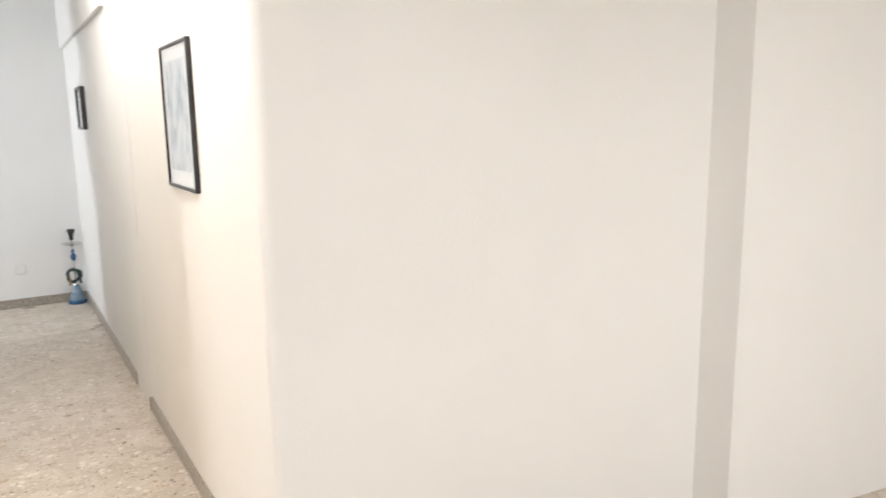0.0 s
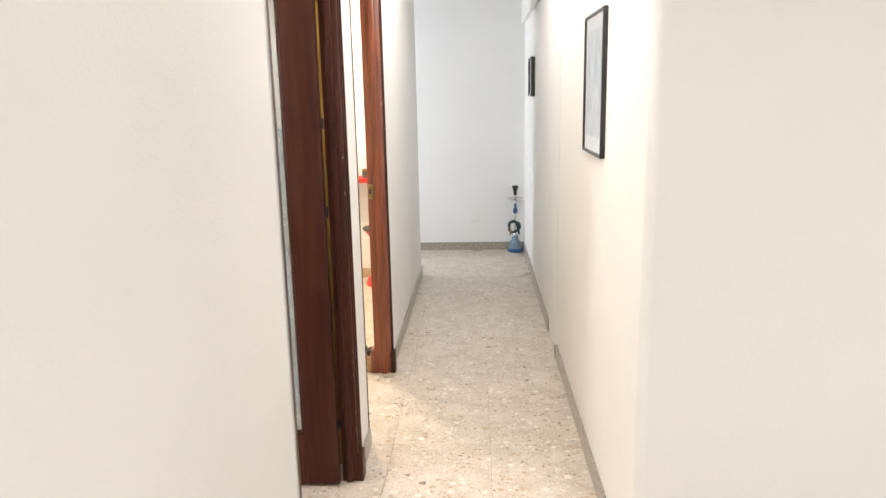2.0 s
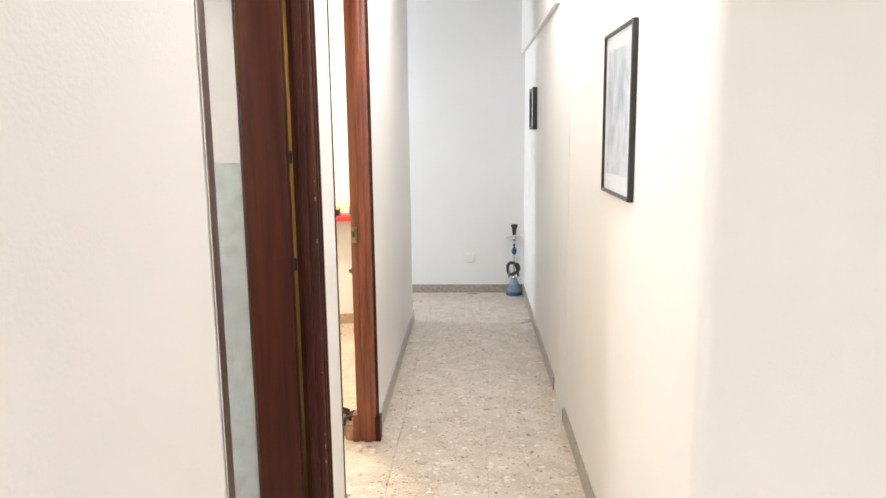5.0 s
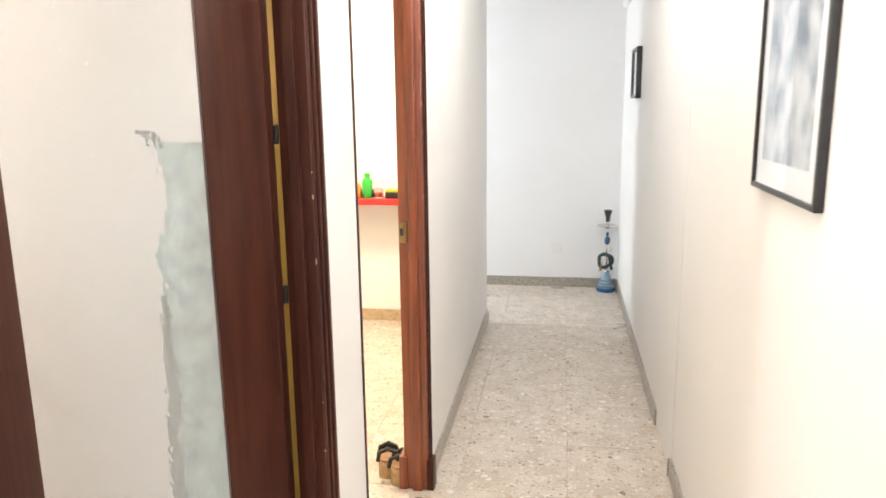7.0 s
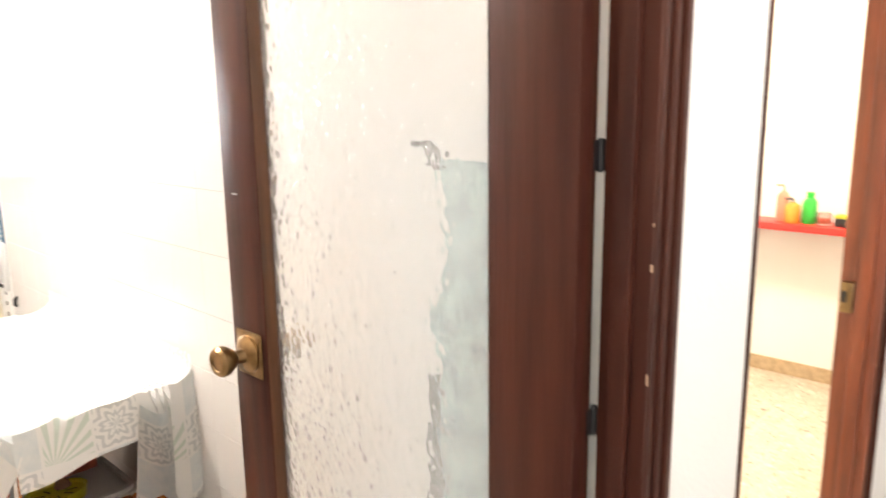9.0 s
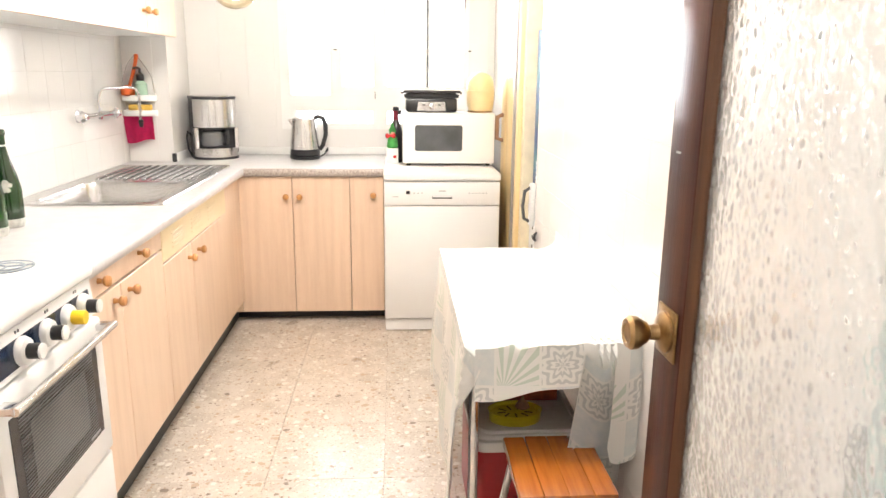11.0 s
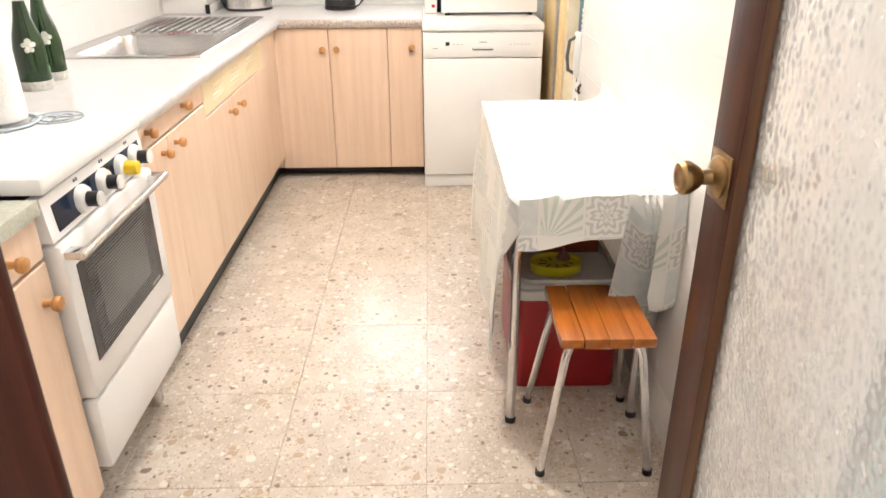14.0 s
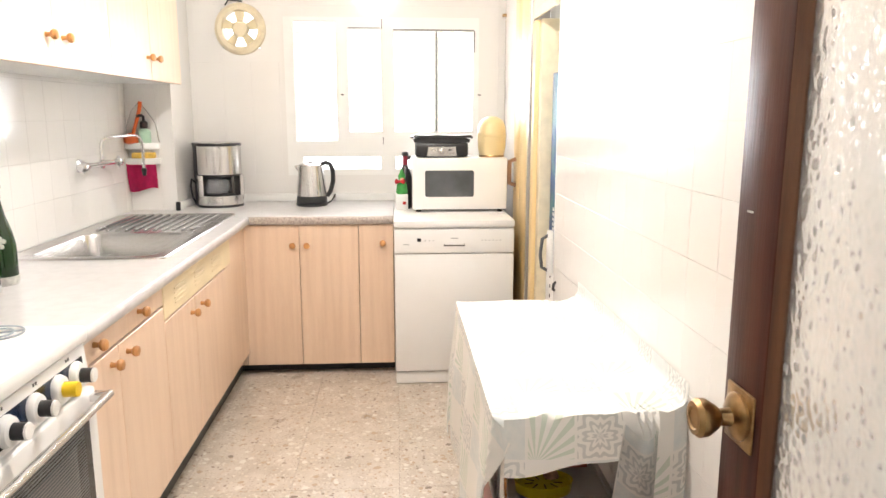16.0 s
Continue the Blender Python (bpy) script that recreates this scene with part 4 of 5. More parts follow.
BRUSH = material("red_orange_plastic", (0.74, 0.13, 0.025), 0.35, vary=0.05)
brush = thing("dish_brush", (-3.555, 1.19, 1.235), "orange plastic dish brush hanging from the caddy", "brush")
part("handle", bar([(0.004, 0.045, 0.19), (0.004, 0.038, 0.15), (0.006, 0.02, 0.09), (0.01, 0.0, 0.03)], 0.010, 10, 0.008), BRUSH, brush)
part("head", turned([(0.02, -0.016), (0.034, -0.008), (0.036, 0.012), (0.026, 0.03), (0.008, 0.04)], (0.012, -0.008, 0.0), 20), BRUSH, brush)
SOAP = material("pale_green_soap", (0.45, 0.66, 0.50), 0.25, vary=0.05)
disp = thing("soap_dispenser", (-3.55, 1.245, 1.225), "pale green soap dispenser with black pump in the caddy", "dispenser")
part("bottle", turned([(0.026, 0), (0.03, 0.006), (0.03, 0.055), (0.018, 0.07), (0.01, 0.074)], n=20), SOAP, disp)
part("collar", turned([(0.017, 0.07), (0.019, 0.074), (0.019, 0.10), (0.010, 0.108)], n=18), BLACK, disp)
part("pump", bar([(0, 0, 0.10), (0, 0, 0.128), (0.004, -0.006, 0.134), (0.01, -0.03, 0.13)], 0.007, 10), BLACK, disp)
SPONGE = material("yellow_sponge", (0.78, 0.50, 0.10), 0.95, vary=0.15, scale=60, bump=0.4, bump_scale=300)
sp = thing("sponge", (-3.548, 1.235, 1.15), "yellow dish sponge in the caddy tray", "sponge")
part("foam", boxed(-0.02, 0.02, -0.055, 0.055, 0.0, 0.028, 0.006), SPONGE, sp)
part("scourer", boxed(-0.02, 0.02, -0.053, 0.053, -0.008, -0.001, 0.003), GASKET, sp)
MAGENTA = material("magenta_cloth", (0.62, 0.02, 0.12), 0.9, vary=0.12, scale=30, bump=0.2, bump_scale=200)
rag = thing("dish_cloth", (-3.54, 1.222, 1.118), "magenta dish cloth hanging from the caddy", "cloth")
bm = bmesh.new()
g = []
for i in range(11):
    f = i / 10
    g.append([bm.verts.new((0.004 * math.sin(j * 1.1 + f * 2), -0.075 + 0.014 * f + 0.0145 * j * (1 - 0.06 * f), -0.125 * f - 0.018 * math.sin(f * 2.5) * math.cos(j * 0.45 - 0.6))) for j in range(11)])
for a, b in zip(g, g[1:]):
    for j in range(10):
        bm.faces.new((a[j], a[j + 1], b[j + 1], b[j]))
bmesh.ops.solidify(bm, geom=bm.faces[:], thickness=0.004)
part("cloth", bm, MAGENTA, rag)
part("fold", bar([(0, -0.075, 0), (0.002, 0, 0.004), (0, 0.07, 0)], 0.006, 8), MAGENTA, rag)

# ---- wall cabinets ----
for a, b, kx_ in ((-1.72, -1.29, -1.66), (-2.15, -1.72, -2.10), (-2.58, -2.15, -2.205), (-3.0, -2.58, -2.955), (-3.41, -3.0, -3.05)):
    wc = thing("wall_cabinet", ((a + b) / 2, KL, 1.505), "pale beech laminate wall cabinet with a round wooden knob", "cabinet", "wall cabinets")
    ox = (a + b) / 2
    part("body", boxed(a - ox + 0.001, b - ox - 0.001, 0.002, 0.31, 0, 0.70, 0.001, 1), WHITE_PLASTIC, wc)
    d = part("door", boxed(a - ox + 0.0015, b - ox - 0.0015, 0.312, 0.33, -0.004, 0.70, 0.002, 1), BEECH, wc)
    wooden_knob(d, (kx_ - ox, 0.33, 0.085), "Y")

# ---- dishwasher ----
dw = thing("dishwasher", (-3.66, 2.764, 0), "white freestanding dishwasher with recessed handle", "dishwasher")
part("cabinet", boxed(-0.53, 0.245, -0.299, 0.299, 0.07, 0.812, 0.003), WHITE_ENAMEL, dw)
part("lid", boxed(-0.54, 0.272, -0.301, 0.301, 0.814, 0.85, 0.007), WHITE_ENAMEL, dw)
door = part("door", boxed(0.247, 0.27, -0.298, 0.298, 0.072, 0.682, 0.006), WHITE_ENAMEL, dw)
panel = part("control_panel", boxed(0.247, 0.272, -0.298, 0.298, 0.686, 0.806, 0.005), WHITE_ENAMEL, dw)
part("plinth", boxed(0.215, 0.255, -0.296, 0.296, 0.004, 0.066, 0.003), WHITE_ENAMEL, dw)
part("display", boxed(0.2715, 0.2735, -0.186, -0.166, 0.745, 0.762), BLACK, panel)
part("handle_recess", boxed(0.2715, 0.2735, -0.052, 0.05, 0.721, 0.734, 0.001, 1), GASKET, panel)
part("handle_lip", boxed(0.272, 0.278, -0.050, 0.048, 0.728, 0.737, 0.002), WHITE_ENAMEL, panel)
LETTER = material("grey_lettering", (0.32, 0.32, 0.33), 0.6, vary=0.05)
part("brand_bar", boxed(0.2715, 0.2728, -0.018, 0.018, 0.759, 0.763), LETTER, panel)
for kk in range(6):
    part("indicator", boxed(0.2715, 0.2730, 0.135 + kk * 0.018, 0.141 + kk * 0.018, 0.748, 0.752), LETTER, panel)
for kk in range(3):
    part("button", boxed(0.2715, 0.2735, -0.148 + kk * 0.02, -0.142 + kk * 0.02, 0.748, 0.753, 0.001, 1), LETTER, panel)
part("model_bar", boxed(0.2715, 0.2728, -0.255, -0.225, 0.73, 0.733), LETTER, panel)

# ---- on the dishwasher ----
DARK_GLASS = material("dark_oven_glass", (0.02, 0.023, 0.027), 0.08, vary=0.1, scale=12)
MESH_GLASS = material("grey_screened_glass", (0.12, 0.128, 0.135), 0.12, vary=0.25, scale=5)
mw = thing("microwave", (-3.80, 2.816, 0.85), "white microwave oven with a dark window standing on the dishwasher", "microwave")
part("case", boxed(-0.14, 0.085, -0.252, 0.252, 0.014, 0.288, 0.006), WHITE_ENAMEL, mw)
door = part("door", boxed(0.087, 0.10, -0.252, 0.252, 0.014, 0.288, 0.005), WHITE_ENAMEL, mw)
part("window", drawn(rounded(-0.185, 0.075, 0.082, 0.222, 0.012), "X", 0.1001, 0.102), MESH_GLASS, door)
for x in (-0.12, 0.07):
    for y in (-0.22, 0.22):
        part("foot", turned([(0.014, 0.0), (0.014, 0.013)], (x, y, 0), 12), BLACK, mw)

grill = thing("contact_grill", (-3.80, 2.722, 1.1385), "black and steel contact grill standing on the microwave", "grill")
part("base", boxed(-0.10, 0.08, -0.140, 0.140, 0.004, 0.078, 0.012), BLACK, grill)
part("cover", drawn([(-0.146, 0.0785), (0.146, 0.0785), (0.150, 0.094), (0.120, 0.108), (-0.120, 0.108), (-0.150, 0.094)], "X", -0.11, 0.085, 0.004), BLACK, grill)
part("top_plate", boxed(-0.11, 0.085, -0.160, 0.160, 0.1085, 0.114, 0.002), STEEL, grill)
face = part("control_plate", drawn([(-0.080, 0.008), (0.080, 0.008), (0.072, 0.058), (-0.072, 0.058)], "X", 0.0802, 0.084), STEEL, grill)
part("dial", turned([(0.016, 0.084), (0.016, 0.096), (0.012, 0.098)], (0, 0, 0.032), 20, "X"), STEEL, face)
for y in (-0.042, 0.042):
    part("lamp", boxed(0.0838, 0.0858, y - 0.009, y + 0.009, 0.038, 0.044), BLACK, face)
part("handle", bar([(0.06, -0.16, 0.105), (0.10, -0.15, 0.112), (0.10, 0.15, 0.112), (0.06, 0.16, 0.105)], 0.007, 10), BLACK, grill)

YEL = material("pale_yellow_plastic", (0.78, 0.64, 0.36), 0.32, vary=0.05, scale=10)
bin_ = thing("yellow_canister", (-3.80, 2.996, 1.1385), "pale yellow domed plastic canister standing on the microwave", "canister")
part("body", turned([(0.062, 0), (0.066, 0.008), (0.075, 0.05), (0.077, 0.12), (0.073, 0.165), (0.058, 0.195), (0.03, 0.212), (0.006, 0.216)]), YEL, bin_)
part("foot", turned([(0.068, 0.0), (0.070, 0.004), (0.068, 0.01)]), BRASS, bin_)
part("seam", turned([(0.0755, 0.108), (0.0785, 0.112), (0.0785, 0.118), (0.0755, 0.122)]), YEL, bin_)

WINE = material("dark_bottle_glass", (0.012, 0.010, 0.012), 0.1, vary=0.1, coat=0.6)
FOIL = material("dark_red_foil", (0.25, 0.02, 0.04), 0.4, 0.4, vary=0.1)
FELT_G = material("green_felt", (0.06, 0.33, 0.07), 0.95, vary=0.12, scale=60)
FELT_R = material("red_felt", (0.55, 0.03, 0.03), 0.95, vary=0.12, scale=60)
SKIN = material("beige_felt", (0.62, 0.38, 0.26), 0.95, vary=0.05)
wb = thing("wine_bottle", (-3.875, 2.528, 0.85), "dark wine bottle with a red foil neck", "bottle")
part("body", turned([(0.033, 0), (0.037, 0.005), (0.037, 0.17), (0.030, 0.20), (0.016, 0.235), (0.0135, 0.25), (0.0135, 0.295)]), WINE, wb)
part("foil", turned([(0.0155, 0.235), (0.0145, 0.25), (0.0145, 0.29)], n=20), FOIL, wb)
part("lip", turned([(0.0145, 0.29), (0.0175, 0.293), (0.0175, 0.308), (0.013, 0.312)], n=20), BLACK, wb)
part("tag", boxed(0.008, 0.018, 0.012, 0.032, 0.270, 0.292, 0.003), BLACK, wb)
el = thing("felt_doll", (-3.835, 2.508, 0.85), "small green and red felt ornament in a white pot", "ornament")
bm = bmesh.new()
lathe(bm, [(0.026, 0.085), (0.032, 0.095), (0.027, 0.135), (0.016, 0.16), (0.006, 0.166)], n=20)
lathe(bm, [(0.004, 0.155), (0.018, 0.165), (0.018, 0.18), (0.004, 0.192)], n=16)
lathe(bm, [(0.021, 0.178), (0.019, 0.185), (0.010, 0.205), (0.003, 0.225)], n=16)
part("figure", bm, FELT_G, el)
pot = thing("white_pot", (-3.835, 2.508, 0.85), "small square white pot with a red heart", "pot")
part("pot", boxed(-0.03, 0.03, -0.033, 0.033, 0, 0.085, 0.006), WHITE_PLASTIC, pot)
part("heart", boxed(0.029, 0.0325, 0.004, 0.022, 0.03, 0.046, 0.003), FELT_R, pot)
bow = thing("red_bow", (-3.808, 2.498, 1.005), "red felt bow tied on the ornament", "bow")
part("loop", turned([(0.002, -0.03), (0.016, -0.022), (0.005, 0.0), (0.016, 0.022), (0.002, 0.03)], (0, 0, 0), 14, "Y"), FELT_R, bow)
part("face_patch", turned([(0.013, -0.006), (0.012, 0.004), (0.004, 0.008)], (-0.004, 0.012, 0.008), 14, "X"), SKIN, bow)

# ---- on the worktop ----
cm = thing("coffee_maker", (-3.765, 1.543, CT1), "brushed steel and black filter coffee maker with glass jug", "coffee maker", rz=22)
W = 0.114


def half_round(x0, r, w, n=14):
    """The outline of a body with a flat back and a bowed front."""
    return [(x0, -w), *[(0.02 + r * math.cos(radians(a)), w * math.sin(radians(a))) for a in range(-90, 91, 180 // n)], (x0, w)]


part("body_back", drawn(half_round(-0.115, 0.03, W), "Z", 0.0, 0.318, 0.003), BLACK, cm)
part("foot_rim", drawn(half_round(-0.115, 0.100, W + 0.003), "Z", 0.0, 0.012), BLACK, cm)
part("base", drawn(half_round(-0.02, 0.097, W), "Z", 0.012, 0.060), STEEL, cm)
part("tower", drawn(half_round(-0.02, 0.097, W - 0.002), "Z", 0.170, 0.315), STEEL, cm)
part("top_rim", drawn(half_round(-0.115, 0.100, W + 0.003), "Z", 0.316, 0.330, 0.004), BLACK, cm)
part("lid_plate", drawn(half_round(-0.09, 0.08, W - 0.016), "Z", 0.330, 0.334), STEEL, cm)
part("cavity_rim", drawn(half_round(-0.02, 0.095, W - 0.006), "Z", 0.160, 0.1705), BLACK, cm)
for sg in (-1, 1):
    part("side_cheek", drawn(rounded(-0.02, 0.075, sg * (W - 0.011) - 0.011, sg * (W - 0.011) + 0.011, 0.005), "Z", 0.058, 0.166), STEEL, cm)
part("hot_plate", turned([(0.075, 0.062), (0.075, 0.067), (0.02, 0.068)], (0.035, -0.005, 0)), BLACK, cm)
jug = part("jug", turned([(0.05, 0.069), (0.062, 0.075), (0.066, 0.10), (0.057, 0.133), (0.05, 0.146), (0.046, 0.146), (0.053, 0.131), (0.062, 0.10), (0.058, 0.078), (0.03, 0.074)], (0.04, -0.018, 0)), glass_material("hazy_jug_glass", (0.55, 0.56, 0.57), 0.05, 1.45, 0.8), cm)
jug.visible_shadow = False
part("jug_lid", turned([(0.051, 0.146), (0.053, 0.152), (0.03, 0.157)], (0.04, -0.018, 0)), BLACK, jug)
part("jug_handle", bar([(0.07, 0.035, 0.148), (0.095, 0.048, 0.146), (0.102, 0.05, 0.12), (0.095, 0.046, 0.085), (0.08, 0.036, 0.078)], 0.011, 10), BLACK, jug)
part("switch", boxed(0.0, 0.02, W, W + 0.005, 0.03, 0.05, 0.002), BLACK, cm)
part("cord", bar([(-0.06, -W, 0.12), (-0.05, -W - 0.02, 0.14), (-0.02, -W - 0.03, 0.11), (-0.005, -W - 0.025, 0.05), (-0.02, -W - 0.01, 0.02)], 0.005, 8), BLACK, cm)

kt = thing("electric_kettle", (-3.735, 2.03, CT1), "stainless steel electric kettle with black handle", "kettle")
part("power_base", turned([(0.078, 0), (0.082, 0.004), (0.082, 0.016), (0.072, 0.022)]), BLACK, kt)
part("collar", turned([(0.080, 0.022), (0.081, 0.026), (0.079, 0.052), (0.077, 0.054)]), BLACK, kt)
part("body", turned([(0.079, 0.054), (0.077, 0.09), (0.071, 0.15), (0.064, 0.20), (0.062, 0.212)]), STEEL, kt)
part("lid", turned([(0.062, 0.212), (0.063, 0.216), (0.055, 0.222), (0.02, 0.226), (0.012, 0.236), (0.004, 0.237)]), STEEL, kt)
part("spout", drawn([(-0.060, 0.17), (-0.084, 0.208), (-0.082, 0.213), (-0.054, 0.213)], "X", -0.016, 0.016, 0.004), STEEL, kt)
part("handle", bar([(0.0, 0.052, 0.215), (0.0, 0.075, 0.228), (0.0, 0.10, 0.218), (0.0, 0.114, 0.185), (0.0, 0.114, 0.13), (0.0, 0.098, 0.075), (0.0, 0.080, 0.05)], 0.012, 12), BLACK, kt)
part("badge", boxed(0.0785, 0.0800, -0.012, 0.02, 0.062, 0.066), LETTER, kt)
part("cord", bar([(-0.02, 0.082, 0.01), (-0.05, 0.10, 0.02), (-0.08, 0.115, 0.05), (-0.12, 0.11, 0.03), (-0.17, 0.10, 0.02)], 0.004, 8), BLACK, kt)

BOTTLE_GREEN = material("deep_green_glass", (0.006, 0.034, 0.004), 0.10, second=(0.003, 0.008, 0.003), scale=10, coat=0.15)
LABEL_SILVER = material("silver_label", (0.62, 0.62, 0.58), 0.5, 0.2, vary=0.15, scale=80)


def champagne(x, y):
    t = thing("champagne_bottle", (x, y, CT1), "green champagne bottle, pale paper label, on the worktop", "bottle", "champagne bottles")
    part("body", turned([(0.036, 0), (0.042, 0.006), (0.042, 0.115), (0.036, 0.15), (0.022, 0.20), (0.0155, 0.235), (0.015, 0.27), (0.018, 0.274), (0.018, 0.284), (0.015, 0.29), (0.011, 0.29)]), BOTTLE_GREEN, t)
    part("neck_foil", turned([(0.0166, 0.240), (0.0160, 0.245)], n=20), LABEL_SILVER, t)
    part("base_ring", turned([(0.0385, 0.0), (0.0428, 0.007), (0.0428, 0.026)], n=28), LABEL_SILVER, t)
    for k_, (a, z, s) in enumerate(((-62, 0.136, 0.009), (-45, 0.128, 0.007), (-79, 0.127, 0.007), (-54, 0.114, 0.007), (-70, 0.113, 0.007), (-62, 0.123, 0.008))):
        ca, sa = math.cos(radians(a + 90)), math.sin(radians(a + 90))
        rr = 0.042 if z < 0.12 else 0.0405
        part("label_emblem", turned([(s, -0.001), (s * 0.9, 0.001), (s * 0.3, 0.0015)], (0, 0, 0), 12, "X"), LABEL_SILVER, t).matrix_local = pose(rr * ca, rr * sa, z, 0, 0, a + 90)
    return t


champagne(-1.82, 1.381)
champagne(-1.955, 1.362)

# ---- cooker ----
NAVY = material("navy_enamel", (0.007, 0.016, 0.04), 0.2, vary=0.05)
YELLOW = material("yellow_plastic", (0.80, 0.55, 0.02), 0.4, vary=0.05)
SLATTED = material("striped_oven_glass", (0.016, 0.018, 0.026), 0.08, vary=0.2, scale=8)
ck = thing("gas_cooker", (-1.192, 1.50, 0), "white enamel gas cooker with closed lid and black-capped knobs", "cooker")
CX = 0.238
part("body", boxed(-CX, CX, -0.30, 0.275, 0.255, 0.862, 0.003), WHITE_ENAMEL, ck)
part("lid", boxed(-CX - 0.004, CX + 0.004, -0.30, 0.313, 0.878, 0.914, 0.010), WHITE_ENAMEL, ck)
part("lid_gap", boxed(-CX + 0.01, CX - 0.01, -0.29, 0.27, 0.862, 0.876), BLACK, ck)
part("lid_hinge", turned([(0.007, 0.0), (0.007, 0.004)], (CX + 0.004, 0.23, 0.893), 14, "X"), GASKET, ck)
face = part("control_fascia", drawn([(0.276, 0.785), (0.308, 0.785), (0.300, 0.872), (0.276, 0.872)], "X", -CX, CX), WHITE_ENAMEL, ck)
part("control_panel", drawn([(0.3035, 0.797), (0.3085, 0.797), (0.3035, 0.850), (0.2995, 0.850)], "X", -CX + 0.02, CX - 0.03), NAVY, face)
for kx2, capm in ((-0.175, BLACK), (-0.095, YELLOW), (0.0, BLACK), (0.10, BLACK)):
    kn = part("knob", turned([(0.029, 0.304), (0.030, 0.309), (0.026, 0.318), (0.016, 0.320)], (kx2, 0, 0.822), 24, "Y"), WHITE_PLASTIC, face)
    part("knob_cap", turned([(0.0155, 0.318), (0.0155, 0.343)], (kx2, 0, 0.822), 20, "Y"), capm, kn)
    part("knob_face", turned([(0.0156, 0.3431), (0.015, 0.347), (0.004, 0.348)], (kx2, 0, 0.822), 20, "Y"), WHITE_PLASTIC if capm is BLACK else YELLOW, kn)
for kx2 in (-0.155, -0.02, 0.10):
    for d in (-0.005, 0.005):
        part("mark", boxed(kx2 + d - 0.002, kx2 + d + 0.002, 0.300, 0.3025, 0.859, 0.865), GASKET, face)
od = part("oven_door", boxed(-CX, CX, 0.277, 0.318, 0.437, 0.778, 0.008), WHITE_ENAMEL, ck)
part("window", boxed(-0.19, 0.20, 0.3175, 0.3195, 0.505, 0.725, 0.001, 1), SLATTED, od)
part("inner_window", boxed(-0.12, 0.13, 0.3192, 0.3200, 0.545, 0.69), MESH_GLASS, od)
bm = bmesh.new()
for q in range(30):
    z = 0.510 + q * 0.0071
    box(bm, -0.160, 0.170, 0.3196, 0.3204, z, z + 0.0026)
part("window_stripes", bm, material("pale_stripe_print", (0.12, 0.12, 0.115), 0.5, vary=0.1), od, "fine horizontal stripes")
part("handle", bar([(-CX + 0.005, 0.350, 0.758), (CX - 0.005, 0.350, 0.758)], 0.009, 12), STEEL, od)
for x in (-CX + 0.02, CX - 0.02):
    part("handle_post", boxed(x - 0.016, x + 0.016, 0.317, 0.352, 0.750, 0.766, 0.003), CHROME, od)
part("brand_bar", boxed(-0.165, -0.115, 0.3197, 0.321, 0.514, 0.520), LETTER, od)
part("drawer", boxed(-CX, CX, 0.277, 0.314, 0.258, 0.428, 0.008), WHITE_ENAMEL, ck)
for x in (-CX + 0.03, CX - 0.03):
    for y in (-0.26, 0.22):
        part("foot", boxed(x - 0.02, x + 0.02, y - 0.02, y + 0.02, 0.094, 0.256, 0.003), STEEL, ck)

PAPER = material("white_paper", (0.80, 0.79, 0.77), 0.9, vary=0.03, scale=40, bump=0.2, bump_scale=150)
WIRE = material("blue_grey_wire", (0.40, 0.46, 0.52), 0.3, 0.8, vary=0.1)
ro = thing("paper_towel_roll", (-1.315, 1.552, 0.915), "roll of white kitchen paper on a wire stand", "paper roll")
part("roll", turned([(0.020, 0.012), (0.056, 0.012), (0.057, 0.016), (0.057, 0.225), (0.055, 0.229), (0.020, 0.229)]), PAPER, ro)
part("spindle", turned([(0.006, 0.0), (0.006, 0.262), (0.010, 0.268), (0.004, 0.280)], n=14), WIRE, ro)
part("base_ring", bar([(0.075 * math.cos(a / 24 * 6.2832), 0.075 * math.sin(a / 24 * 6.2832), 0.004) for a in range(25)], 0.004, 8), WIRE, ro)
part("base_bar", bar([(-0.075, 0, 0.004), (0.075, 0, 0.004)], 0.004, 8), WIRE, ro)
part("guide_wire", bar([(0.075, 0.02, 0.004), (0.072, 0.022, 0.10), (0.068, 0.026, 0.12), (0.066, 0.028, 0.10)], 0.003, 8), WIRE, ro)
tr = thing("wire_trivet", (-1.362, 1.655, 0.914), "thin bent wire trivet on the cooker lid", "trivet")
for r in (0.035, 0.055):
    part("ring", bar([(r * math.cos(a / 24 * 6.2832), r * math.sin(a / 24 * 6.2832), 0.004) for a in range(25)], 0.002, 6), WIRE, tr)
for a in range(3):
    part("spoke", bar([(0, 0, 0.004), (0.055 * math.cos(a * 2.094), 0.055 * math.sin(a * 2.094), 0.003)], 0.002, 6), WIRE, tr)

# ---- table, cloth and what stands below ----
tx0, tx1, ty0, ty1, tz = -2.345, -1.375, 2.705, 3.085, 0.71
RED_WOOD = material("reddish_brown_wood", (0.40, 0.085, 0.035), 0.45, second=(0.27, 0.055, 0.025), scale=8, stretch=(1, 6, 6), fine=0.2)
tab = thing("kitchen_table", ((tx0 + tx1) / 2, (ty0 + ty1) / 2, 0), "narrow kitchen table with chrome tube legs against the tiled wall", "table")
ox, oy = tab.location.x, tab.location.y
part("tabletop", boxed(tx0 - ox, tx1 - ox, ty0 - oy, ty1 - oy, tz - 0.025, tz - 0.002, 0.003), WHITE_PLASTIC, tab)
part("apron", boxed(tx0 - ox + 0.05, tx1 - ox - 0.05, ty0 - oy + 0.03, ty0 - oy + 0.05, tz - 0.11, tz - 0.026), RED_WOOD, tab)

